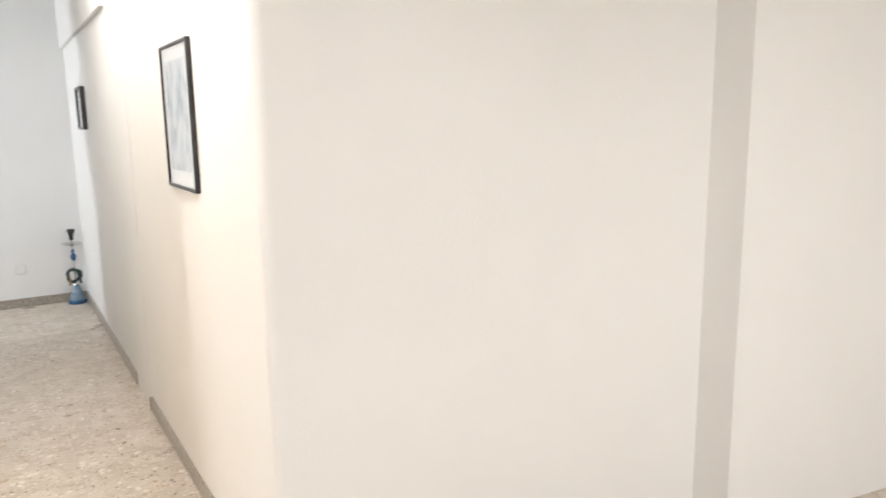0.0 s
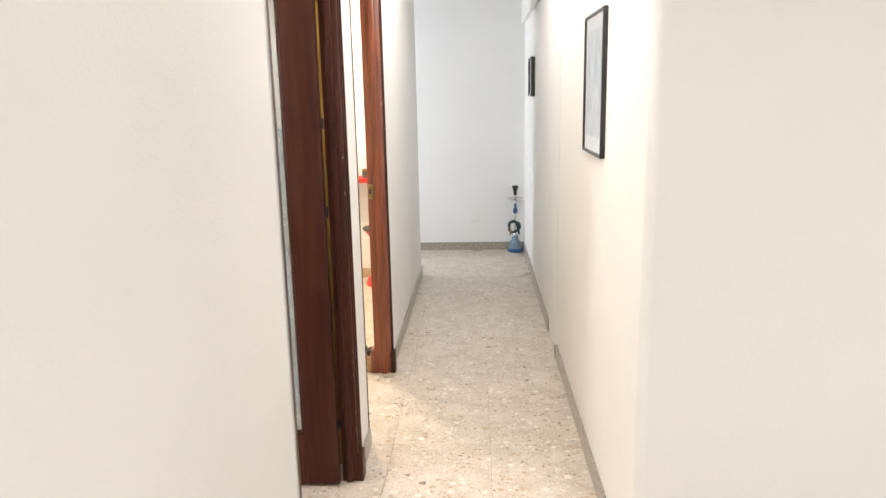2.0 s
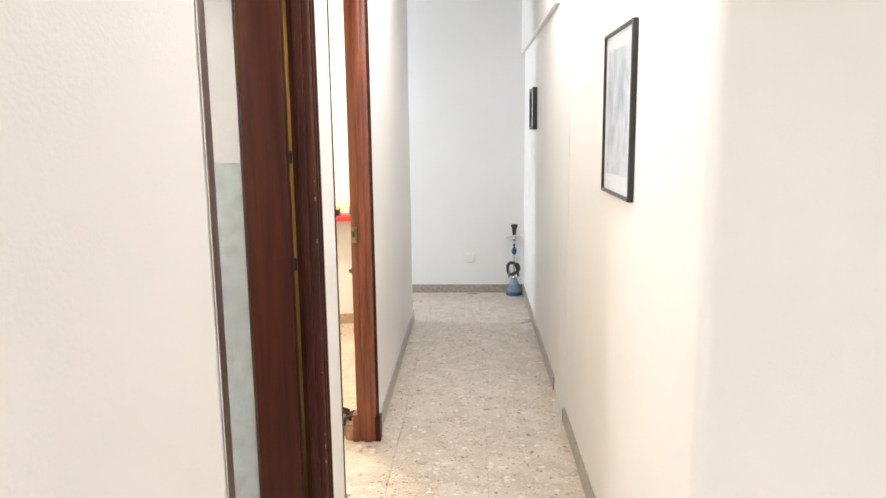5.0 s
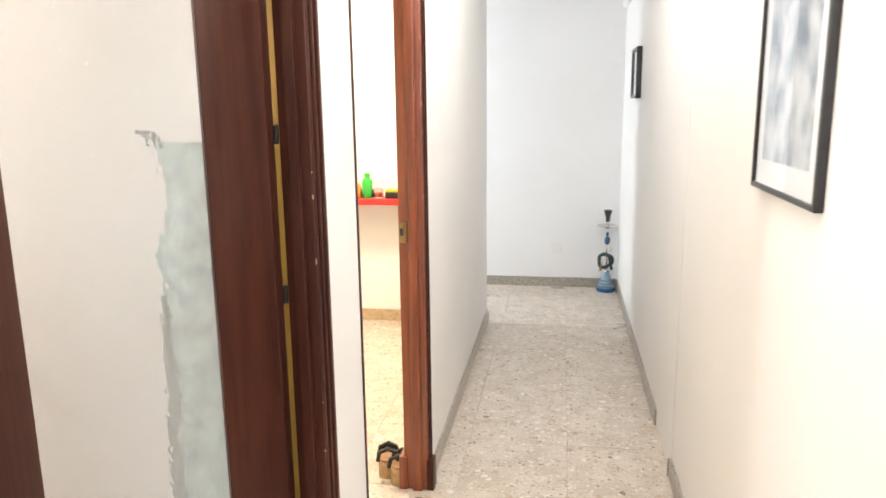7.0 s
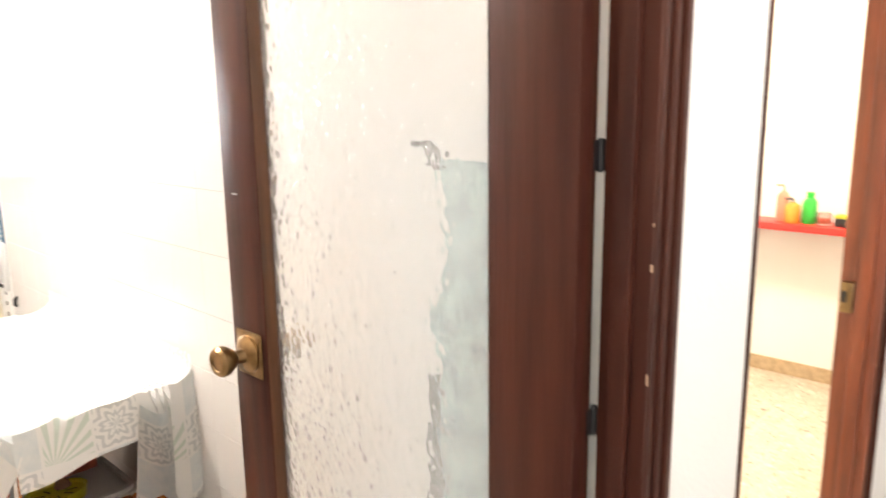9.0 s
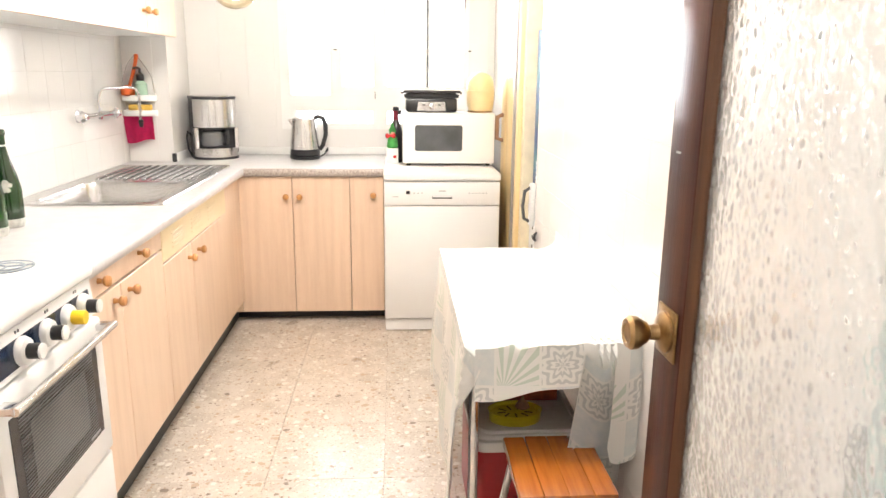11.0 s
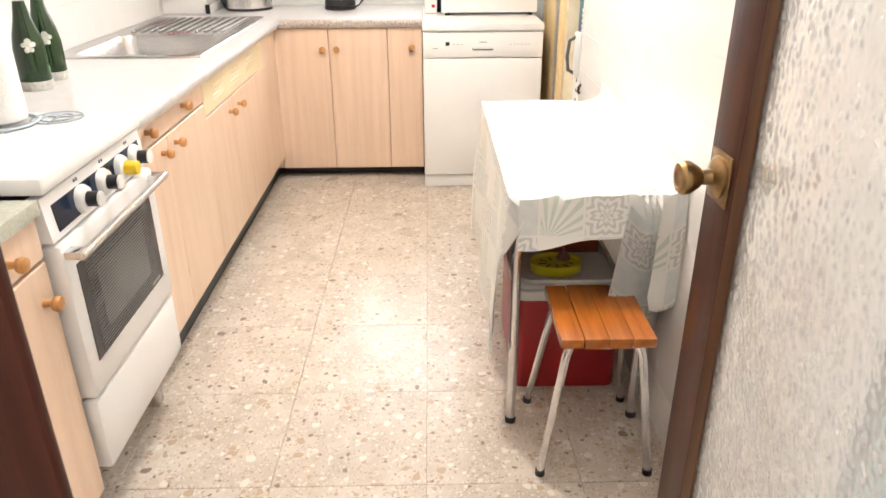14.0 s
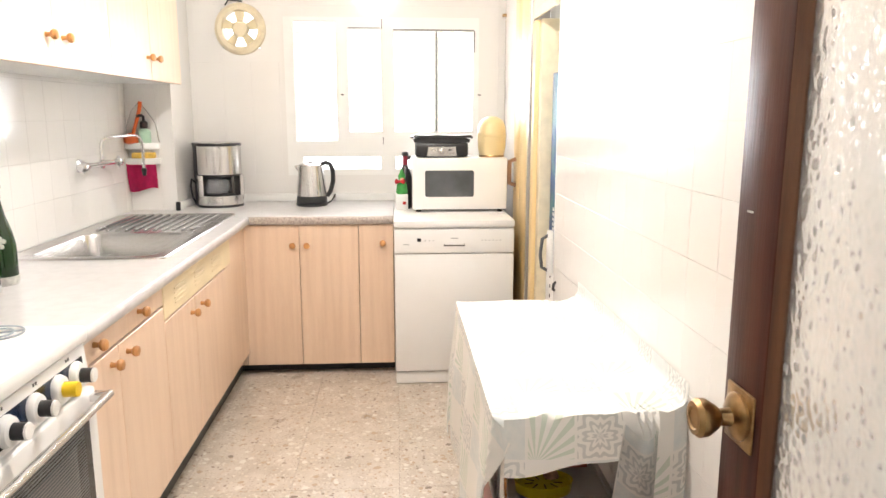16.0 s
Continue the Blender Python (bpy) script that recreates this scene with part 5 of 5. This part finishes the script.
for x, y in ((-1.413, 2.722), (-2.25, 2.722), (-1.43, 3.075), (-2.28, 3.07)):
    lg = part("leg", bar([(x - ox, y - oy, 0.012), (x - ox, y - oy, tz - 0.026)], 0.0135, 14), CHROME, tab)
    part("rubber_foot", turned([(0.0155, 0), (0.0155, 0.014), (0.013, 0.02)], (x - ox, y - oy, 0), 14), BLACK, lg)


def cloth_material():
    """White oilcloth with faded blocks: leaves, scrolls and plain grey squares."""
    m = bpy.data.materials.new("patterned_oilcloth")
    m.use_nodes = True
    n, l = m.node_tree.nodes, m.node_tree.links
    b = n["Principled BSDF"]
    b.inputs["Roughness"].default_value = 0.42
    uv = n.new("ShaderNodeUVMap")
    uv.uv_map = "cloth"

    def math_node(op, a, c=None):
        q = n.new("ShaderNodeMath")
        q.operation = op
        for i, v in enumerate((a, c)):
            if v is None:
                continue
            if isinstance(v, (int, float)):
                q.inputs[i].default_value = v
            else:
                l.new(v, q.inputs[i])
        return q.outputs["Value"]
    cell = n.new("ShaderNodeVectorMath")
    cell.operation = "FLOOR"
    sc = n.new("ShaderNodeVectorMath")
    sc.operation = "MULTIPLY_ADD"
    sc.inputs[1].default_value, sc.inputs[2].default_value = (9.09, 9.09, 0), (12.47, -25.13, 0)
    l.new(uv.outputs["UV"], sc.inputs[0])
    l.new(sc.outputs["Vector"], cell.inputs[0])
    fr = n.new("ShaderNodeVectorMath")
    fr.operation = "FRACTION"
    l.new(sc.outputs["Vector"], fr.inputs[0])
    at = n.new("ShaderNodeSeparateXYZ")
    l.new(cell.outputs["Vector"], at.inputs["Vector"])
    corner = n.new("ShaderNodeSeparateXYZ")
    l.new(fr.outputs["Vector"], corner.inputs["Vector"])
    mid = n.new("ShaderNodeVectorMath")
    mid.operation = "SUBTRACT"
    mid.inputs[1].default_value = (0.5, 0.5, 0)
    l.new(fr.outputs["Vector"], mid.inputs[0])
    sep = n.new("ShaderNodeSeparateXYZ")
    l.new(mid.outputs["Vector"], sep.inputs["Vector"])
    ax, ay = math_node("ABSOLUTE", sep.outputs["X"]), math_node("ABSOLUTE", sep.outputs["Y"])
    rad = math_node("SQRT", math_node("ADD", math_node("MULTIPLY", ax, ax), math_node("MULTIPLY", ay, ay)))
    ang = math_node("ARCTAN2", ay, ax)
    petals = math_node("ADD", math_node("MULTIPLY", rad, 30), math_node("MULTIPLY", math_node("SINE", math_node("MULTIPLY", ang, 8)), 2.2))
    scroll = math_node("GREATER_THAN", math_node("SINE", petals), 0.1)
    frond = math_node("ARCTAN2", math_node("SUBTRACT", 1.05, corner.outputs["X"]), math_node("SUBTRACT", corner.outputs["Y"], 0.18))
    leaf_ = math_node("GREATER_THAN", math_node("SINE", math_node("MULTIPLY", frond, 24)), 0.1)
    kind = math_node("FRACT", math_node("ADD", math_node("MULTIPLY", at.outputs["Y"], -0.25), math_node("ADD", math_node("MULTIPLY", at.outputs["X"], 0.5), 0.45)))
    is_scroll = math_node("LESS_THAN", kind, 0.36)
    is_leaf = math_node("MULTIPLY", math_node("GREATER_THAN", kind, 0.36), math_node("LESS_THAN", kind, 0.62))
    is_plain = math_node("MULTIPLY", math_node("GREATER_THAN", kind, 0.62), math_node("LESS_THAN", kind, 0.78))
    blot = n.new("ShaderNodeTexNoise")
    blot.inputs["Scale"].default_value = 40
    l.new(uv.outputs["UV"], blot.inputs["Vector"])
    edge = math_node("LESS_THAN", math_node("MAXIMUM", ax, ay), 0.47)
    amount = math_node("ADD", math_node("MULTIPLY", is_scroll, scroll), math_node("ADD", math_node("MULTIPLY", is_leaf, leaf_), math_node("MULTIPLY", is_plain, blot.outputs["Fac"])))
    amount = math_node("MULTIPLY", math_node("MULTIPLY", amount, edge), 0.52)
    tint = n.new("ShaderNodeValToRGB")
    tint.color_ramp.interpolation = "CONSTANT"
    tint.color_ramp.elements[0].color = (0.36, 0.39, 0.40, 1)
    tint.color_ramp.elements[1].color, tint.color_ramp.elements[1].position = (0.36, 0.50, 0.38, 1), 0.36
    e = tint.color_ramp.elements.new(0.62)
    e.color = (0.34, 0.47, 0.53, 1)
    l.new(kind, tint.inputs["Fac"])
    mix = n.new("ShaderNodeMix")
    mix.data_type = "RGBA"
    mix.inputs["A"].default_value = (0.79, 0.785, 0.755, 1)
    l.new(amount, mix.inputs["Factor"])
    l.new(tint.outputs["Color"], mix.inputs["B"])
    l.new(mix.outputs["Result"], b.inputs["Base Color"])
    return m


OILCLOTH = cloth_material()
cl = thing("tablecloth", (-1.86, 2.89, tz), "white oilcloth tablecloth with faded grey and green tile pattern", "tablecloth")
bm = bmesh.new()
uvl = bm.loops.layers.uv.new("cloth")
flat = {}
NX, NY = 70, 52
u0, u1, v0, v1 = -2.60, -1.15, 2.26, 3.17


def drape(u, v):
    """Where the point u, v of the flat cloth comes to lie."""
    ed0, ed1, ev0 = tx0 - 0.004, tx1 + 0.006, ty0 - 0.006
    over_x = max(0.0, u - ed1)
    back_x = max(0.0, ed0 - u)
    over_y = max(0.0, ev0 - v)
    x, y, z = min(max(u, ed0), ed1), max(v, ev0), tz + 0.002
    z += 0.0025 * noise.noise((u * 5, v * 5, 0))
    z += 0.02 * max(0.0, (v - 3.06) / 0.06) ** 2 if v > 3.06 else 0.0
    y = min(y, 3.1255)
    if over_y:
        d = over_y
        near = max(0.0, 1 - abs(u - ed1) / 0.25)
        wave = 0.016 * math.sin(u * 17 + 0.6) * min(1, d * 5) + 0.010 * noise.noise((u * 7, d * 3, 2)) * min(1, d * 6)
        z -= d * 0.995
        y -= 0.010 + 0.02 * min(1, d * 3) + wave * 0.8
    if over_x:
        d = over_x
        z -= d * (0.55 if over_y else 0.96)
        x += 0.008 + 0.015 * min(1, d * 6) + 0.012 * math.sin(v * 16) * min(1, d * 5)
        if over_y:
            x -= over_y * 0.12 
            y += d * 0.35
    if back_x:
        d = back_x
        z -= d * (0.5 if over_y else 0.95)
        x -= 0.01
        if over_y:
            x -= 0.03 * math.sin(d * 9)
    return (x + 1.86, y - 2.89, max(z, 0.06) - tz)


def hang_depth(v):
    """How far the cloth hangs over the near end, along its width."""
    f = (v - ty0) / (ty1 - ty0)
    return 0.148 - 0.055 * f + 0.006 * math.sin(f * 11) if f < 0.80 else 0.148 - 0.055 * f + (f - 0.80) * 1.6


vs = [[None] * (NY + 1) for _ in range(NX + 1)]
for i in range(NX + 1):
    for j in range(NY + 1):
        v = v0 + (v1 - v0) * j / NY
        u_near = tx1 + 0.006 + (max(0.06, min(0.34, hang_depth(v))) if v >= ty0 - 0.004 else max(0.004, 0.125 - (ty0 - v) * 0.75))
        u = u0 + (u_near - u0) * i / NX
        side = 0.46 + 0.05 * math.sin(u * 3.0)
        vv = v if v >= ty0 else ty0 - (ty0 - v) * side / (ty0 - v0)
        vs[i][j] = bm.verts.new(drape(u, vv))
        flat[vs[i][j]] = (u, vv)
for i in range(NX):
    for j in range(NY):
        fc = bm.faces.new((vs[i][j], vs[i + 1][j], vs[i + 1][j + 1], vs[i][j + 1]))
        for lp in fc.loops:
            lp[uvl].uv = flat[lp.vert]
part("cloth", bm, OILCLOTH, cl).data.shade_smooth()
# the folded corner by the wall
bm = bmesh.new()
uvl = bm.loops.layers.uv.new("cloth")
g = []
for i in range(15):
    f = i / 14
    row = []
    for j in range(9):
        h = j / 8
        row.append(bm.verts.new((0.505 + 0.03 * math.sin(h * 3.1) + 0.02 * f - 0.10 * h * f, 0.095 + 0.125 * h * (0.4 + 0.6 * min(1, 0.3 + f)) - 0.05 * (1 - h) * f, -0.02 - 0.42 * f * (0.80 + 0.2 * h) - 0.03 * math.sin(h * 2.6))))
    g.append(row)
for i in range(14):
    for j in range(8):
        fc = bm.faces.new((g[i][j], g[i + 1][j], g[i + 1][j + 1], g[i][j + 1]))
        for lp, (a, b) in zip(fc.loops, ((i, j), (i + 1, j), (i + 1, j + 1), (i, j + 1))):
            lp[uvl].uv = (a / 14 * 0.40 + 0.02, b / 8 * 0.13 + 0.015)
bmesh.ops.solidify(bm, geom=bm.faces[:], thickness=0.002)
part("folded_corner", bm, OILCLOTH, cl)

COOL_RED = material("dark_red_plastic", (0.34, 0.012, 0.016), 0.35, vary=0.06, scale=8)
LID_WHITE = material("cream_plastic", (0.70, 0.67, 0.63), 0.35, vary=0.03)
co = thing("cool_box", (-1.80, 2.905, 0), "dark red cool box with a cream lid under the table", "cool box")
co.scale = (1, 1, 0.912)
part("body", drawn(rounded(-0.22, 0.225, -0.155, 0.158, 0.03), "Z", 0, 0.335, 0.004), COOL_RED, co)
part("lid_rim", drawn(rounded(-0.228, 0.233, -0.163, 0.166, 0.035), "Z", 0.336, 0.372, 0.006), LID_WHITE, co)
part("lid", drawn(rounded(-0.222, 0.227, -0.157, 0.160, 0.035), "Z", 0.373, 0.392, 0.008), LID_WHITE, co)
bm = bmesh.new()
ring_o, ring_i = rounded(-0.212, 0.217, -0.147, 0.150, 0.04), rounded(-0.20, 0.205, -0.135, 0.138, 0.035)
a_ = [bm.verts.new((x, y, 0.392)) for x, y in ring_o]
b_ = [bm.verts.new((x, y, 0.403)) for x, y in ring_o]
c_ = [bm.verts.new((x, y, 0.403)) for x, y in ring_i]
d_ = [bm.verts.new((x, y, 0.3925)) for x, y in ring_i]
kk = len(a_)
for ra, rb in ((a_, b_), (b_, c_), (c_, d_)):
    for j in range(kk):
        bm.faces.new((ra[j], ra[(j + 1) % kk], rb[(j + 1) % kk], rb[j]))
part("lid_edge", bm, LID_WHITE, co)
cr = thing("wooden_crate", (-1.87, 2.895, 0.3605), "reddish brown wooden crate standing on the cool box", "crate")
part("side", boxed(0.07, 0.085, -0.13, 0.13, 0, 0.24, 0.003), RED_WOOD, cr)
part("side", boxed(-0.085, -0.07, -0.13, 0.13, 0, 0.24, 0.003), RED_WOOD, cr)
for yy in (-0.13, 0.118):
    part("end", boxed(-0.07, 0.07, yy, yy + 0.012, 0, 0.24, 0.002), RED_WOOD, cr)
part("bottom", boxed(-0.07, 0.07, -0.118, 0.118, 0.0, 0.01), RED_WOOD, cr)
SLOT = material("olive_shaded_slot", (0.20, 0.17, 0.02), 0.7, vary=0.1)
LEMON = material("lemon_yellow_plastic", (0.74, 0.66, 0.03), 0.35, vary=0.04)
ba = thing("yellow_basket", (-1.668, 2.872, 0.3585), "lemon yellow oval plastic basket with holes on the cool box", "basket")
bm = bmesh.new()
ov = [(0.055 * math.cos(a / 28 * 6.2832), 0.078 * math.sin(a / 28 * 6.2832)) for a in range(28)]
prof = [(0.90, 0.0), (0.96, 0.003), (1.0, 0.030), (1.02, 0.034), (0.97, 0.034), (0.93, 0.024)]
rs = [[bm.verts.new((x * s, y * s, z)) for x, y in ov] for s, z in prof]
for ra, rb in zip(rs, rs[1:]):
    for j in range(28):
        bm.faces.new((ra[j], ra[(j + 1) % 28], rb[(j + 1) % 28], rb[j]))
bm.faces.new(rs[-1][::-1])
part("bowl", bm, LEMON, ba)
for q in range(9):
    a = q * 40
    part("slot", boxed(-0.002, 0.002, -0.012, 0.012, 0.0, 0.0012), SLOT, ba).matrix_local = pose(0.026 * math.cos(radians(a)), 0.04 * math.sin(radians(a)), 0.0245, 0, 0, a + 90)
pk = thing("onion", (-1.70, 2.90, 0.364), "small brown onion in the yellow basket", "vegetable")
part("bulb", turned([(0.004, 0.0), (0.016, 0.006), (0.022, 0.02), (0.016, 0.034), (0.005, 0.042), (0.003, 0.052)], n=18), material("onion_skin", (0.36, 0.20, 0.10), 0.5, vary=0.15, scale=60), pk)

STOOL_WOOD = material("orange_varnished_pine", (0.44, 0.135, 0.018), 0.2, second=(0.31, 0.085, 0.012), scale=7, stretch=(0.6, 8, 8), fine=0.14, coat=0.5)
st = thing("stool", (-1.268, 2.907, 0), "small stool with an orange varnished pine seat and chrome legs", "stool")
for q in range(4):
    y0 = -0.112 + q * 0.056
    part("seat_slat", boxed(-0.136, 0.134, y0 + 0.0004, y0 + 0.0556, 0.42, 0.447, 0.006 if q in (0, 3) else 0.002, 2), STOOL_WOOD, st)
for (a, b), (c, d) in zip(((-0.10, -0.085), (0.10, -0.085), (-0.10, 0.085), (0.10, 0.085)), ((-0.235, -0.125), (0.075, -0.130), (-0.235, 0.155), (0.08, 0.150))):
    lg = part("leg", bar([(a * 0.6, b * 0.6, 0.412), (a * 0.95, b * 0.95, 0.410), (a + (c - a) * 0.12, b + (d - b) * 0.12, 0.375), (c, d, 0.012)], 0.0105, 12), CHROME, st)
    part("rubber_foot", turned([(0.013, 0), (0.013, 0.016)], (c, d, 0), 12), BLACK, lg)
part("cross_bar", boxed(-0.11, 0.11, -0.012, 0.012, 0.404, 0.419), STEEL, st)

# ---- tall opening and things in the far corner ----
door_3 = tagged(new("door_frame_3"), "yellowed cream wooden frame of the opening to the laundry gallery", "door frame", "", "structure")
for q, (a, b) in enumerate(((-3.80, -3.62), (-3.616, -3.44), (-3.436, -3.30))):
    part("plank", boxed(a, b, KR - 0.012, KR + 0.03, 0, 2.2, 0.004), YELLOW_WOOD, door_3)
part("sliding_track", boxed(-3.296, -3.262, KR - 0.03, KR + 0.06, 0, 2.2, 0.003), material("grey_aluminium", (0.42, 0.40, 0.37), 0.4, 0.6, vary=0.1), door_3)
part("post", boxed(-3.258, -3.20, KR - 0.02, KR + 0.08, 0, 1.78, 0.004), YELLOW_WOOD, door_3)
part("post_edge", boxed(-3.196, -3.15, KR + 0.0, KR + 0.08, 0, 1.78, 0.004), IVORY, door_3)
part("wall_edge_trim", boxed(-2.779, -2.765, KR - 0.004, KR + 0.12, 0, 2.2, 0.003), WHITE_PLASTIC, door_3)
bm = bmesh.new()
for q in range(9):
    z = 1.785 + q * 0.046
    prism(bm, [(KR - 0.02, z), (KR - 0.008, z + 0.002), (KR + 0.0, z + 0.022), (KR - 0.008, z + 0.042), (KR - 0.02, z + 0.044)], "X", -3.25, -2.79)
part("shutter_slat_stack", bm, IVORY, door_3, "cream roller shutter slats")
DBLUE = material("printed_blue_card", (0.015, 0.05, 0.22), 0.45, second=(0.05, 0.20, 0.22), scale=7, stretch=(1, 1, 1.5))
bd = thing("blue_box", (-3.02, KR + 0.060, 0.72), "tall narrow printed blue carton standing in the gallery", "box")
part("carton", boxed(-0.06, 0.05, -0.02, 0.06, 0, 0.82, 0.003), DBLUE, bd)
for q in range(9):
    part("lettering", boxed(0.010, 0.035, -0.0215, -0.019, 0.05 + q * 0.022, 0.064 + q * 0.022), WHITE_PLASTIC, bd)
stand = thing("white_rack", (-3.0, KR + 0.058, 0), "white perforated metal rack in the laundry gallery", "rack")
part("upright", boxed(-0.09, 0.06, -0.025, 0.07, 0, 0.715, 0.003), WHITE_PLASTIC, stand)
bm = bmesh.new()
for q in range(14):
    box(bm, 0.0, 0.012, -0.0275, -0.0245, 0.06 + q * 0.045, 0.075 + q * 0.045)
part("perforation", bm, BLACK, stand)
hd = thing("strap_winder", (-2.80, KR - 0.012, 0.70), "white plastic handle on the end of the tiled wall", "handle")
part("plate", boxed(-0.03, 0.018, -0.012, 0.011, 0, 0.19, 0.008), WHITE_PLASTIC, hd)
part("grip", bar([(-0.004, -0.008, 0.02), (0.0, -0.035, 0.035), (0.0, -0.042, 0.09), (0.0, -0.035, 0.155), (-0.004, -0.008, 0.17)], 0.007, 10), GASKET, hd)
sk = thing("wall_hook", (-2.72, KR, 0.66), "small black hook stuck on the tiled wall", "hook")
part("hook", bar([(0, -0.001, 0.03), (0, -0.012, 0.02), (0, -0.014, 0.0), (0.004, -0.006, -0.006)], 0.006, 8), BLACK, sk)
COPPER = material("painted_copper_pipe", (0.62, 0.38, 0.20), 0.45, 0.2, vary=0.08)
pp = thing("gas_pipe", (KB + 0.025, 3.10, 1.14), "thin copper-coloured pipe running up the tiled wall", "pipe")
part("pipe", bar([(0, 0, 0), (0, 0, 0.6), (0, 0.0, 1.335)], 0.011, 12), COPPER, pp)
part("clip", boxed(-0.025, 0.013, -0.035, 0.016, 0.745, 0.760, 0.003), BRASS, pp)
part("pull_handle", bar([(-3.72, KR - 0.012, 0.99), (-3.72, KR - 0.046, 1.002), (-3.72, KR - 0.048, 1.06), (-3.72, KR - 0.046, 1.118), (-3.72, KR - 0.012, 1.13)], 0.012, 12), material("brown_wood_grip", (0.30, 0.16, 0.08), 0.5, vary=0.1), door_3, "brown wooden pull handle")

# ---- wall tiles of the kitchen ----
tile_mesh = {}
TS = 0.15


def wall_tiles(wall, start, along, out, count, z0, rows_, skip=()):
    """Rows of square glazed tiles on a wall: from start, along a direction, facing out."""
    if "tile" not in tile_mesh:
        bm = box(bmesh.new(), 0.0003, TS - 0.0003, -0.003, 0.0, 0.0003, TS - 0.0003, 0.0005, 1)
        me = bpy.data.meshes.new("wall_tile")
        bm.to_mesh(me)
        bm.free()
        me.materials.append(TILE)
        tile_mesh["tile"] = me
    for c in range(count):
        for r in range(rows_):
            z = z0 + r * TS
            p = Vector(start) + Vector(along) * (c * TS)
            mid = p + Vector(along) * TS / 2
            if any(a < mid.y + 0.075 and mid.y - 0.075 < b and e < z + TS and z < g for a, b, e, g in skip):
                continue
            ob = new("wall_tile", tile_mesh["tile"])
            ob.matrix_world = Matrix.Translation((p.x, p.y, z)) @ Matrix((along, [-q for q in out], (0, 0, 1))).transposed().to_4x4()
            ob.parent = wall


WK = {o.name: o for o in bpy.data.objects if o.name.startswith("wall_kitchen")}
wall_tiles(WK["wall_kitchen_south"], (-0.95, KL, 0), (-1, 0, 0), (0, 1, 0), 17, 0.888, 5)
wall_tiles(WK["wall_kitchen_north"], (-2.765, KR, 0), (1, 0, 0), (0, -1, 0), 17, 0.15, 15)
wall_tiles(WK["wall_kitchen_west"], (KB, 1.40, 0), (0, 1, 0), (1, 0, 0), 12, 0.888, 10, [(1.88, 2.94, 1.03, 1.88), (FAN_Y - 0.1, FAN_Y + 0.1, FAN_Z - 0.1, FAN_Z + 0.1)])
wall_tiles(WK["wall_kitchen_box"], (-3.58, 1.152, 0), (0, 1, 0), (1, 0, 0), 1, 0.888, 5)

# ---- floor tiles ----
fm = {}
T, GAP = 0.40, 0.0006


def floor_tile(x0, x1, y0, y1):
    key = (round(x1 - x0, 3), round(y1 - y0, 3))
    if key not in fm:
        a, b = key[0] / 2 - GAP, key[1] / 2 - GAP
        bm = bmesh.new()
        e = 0.0008
        low = [bm.verts.new((x, y, -0.0045)) for x, y in ((-a, -b), (a, -b), (a, b), (-a, b))]
        mid = [bm.verts.new((x, y, -e)) for x, y in ((-a, -b), (a, -b), (a, b), (-a, b))]
        hi = [bm.verts.new((x, y, 0)) for x, y in ((-a + e, -b + e), (a - e, -b + e), (a - e, b - e), (-a + e, b - e))]
        for p, q in ((low, mid), (mid, hi)):
            for i in range(4):
                bm.faces.new((p[i], p[(i + 1) % 4], q[(i + 1) % 4], q[i]))
        bm.faces.new(hi)
        bmesh.ops.recalc_face_normals(bm, faces=bm.faces)
        me = bpy.data.meshes.new("floor_tile")
        bm.to_mesh(me)
        bm.free()
        me.materials.append(TERRAZZO)
        fm[key] = me
    ob = new("floor_tile", fm[key])
    ob.location = ((x0 + x1) / 2, (y0 + y1) / 2, 0)
    ob.parent = floor
    return ob


X0, Y0 = -1.16 - 7 * T, 2.08 - 3 * T
for i in range(12):
    for j in range(16):
        x, y = X0 + i * T, Y0 + j * T
        if x + T < KB - 0.05 or (x < -2.5 and y > 4.3) or (x + T < -1.7 and 4.3 < y < 5.6):
            continue
        floor_tile(x, x + T, y, y + T)
for i in range(7):
    for j in range(4):
        x, y = X0 + (12 + i) * T, Y0 + j * T
        if y < 2.4:
            floor_tile(x, x + T, y, y + T)
for j in range(10):
    floor_tile(X0 + 12 * T, X0 + 12 * T + 0.2, Y0 + (j + 4) * T, Y0 + (j + 5) * T)
rest = bmesh.new()
box(rest, -0.06, 4.0, -2.5, Y0, -0.0045, -0.0005)
tagged(part("hall_floor", rest, TERRAZZO), "polished terrazzo floor of the hall", "", "", "structure")

# ---- the fitted run as a whole: brought to its standard heights about the doorway ----
RUN = ("wall_kitchen_south", "wall_kitchen_box", "wall_kitchen_west", "window_1", "wall_fan", "worktop", "base_cabinet", "corner_filler", "kickboard", "marble_worktop", "kitchen_sink", "wall_tap", "wall_caddy", "dish_brush",
       "soap_dispenser", "sponge", "dish_cloth", "wall_cabinet", "coffee_maker", "electric_kettle", "champagne_bottle", "gas_cooker", "paper_towel_roll", "wire_trivet", "gas_pipe")
about = Matrix.Translation((0.2, 2.5, 1.35)) @ Matrix.Scale(1.075, 4) @ Matrix.Translation((-0.2, -2.5, -1.35))
for ob in [o for o in scene.objects if o.parent is None and o.name.split(".")[0] in RUN]:
    ob.matrix_world = about @ ob.matrix_basis
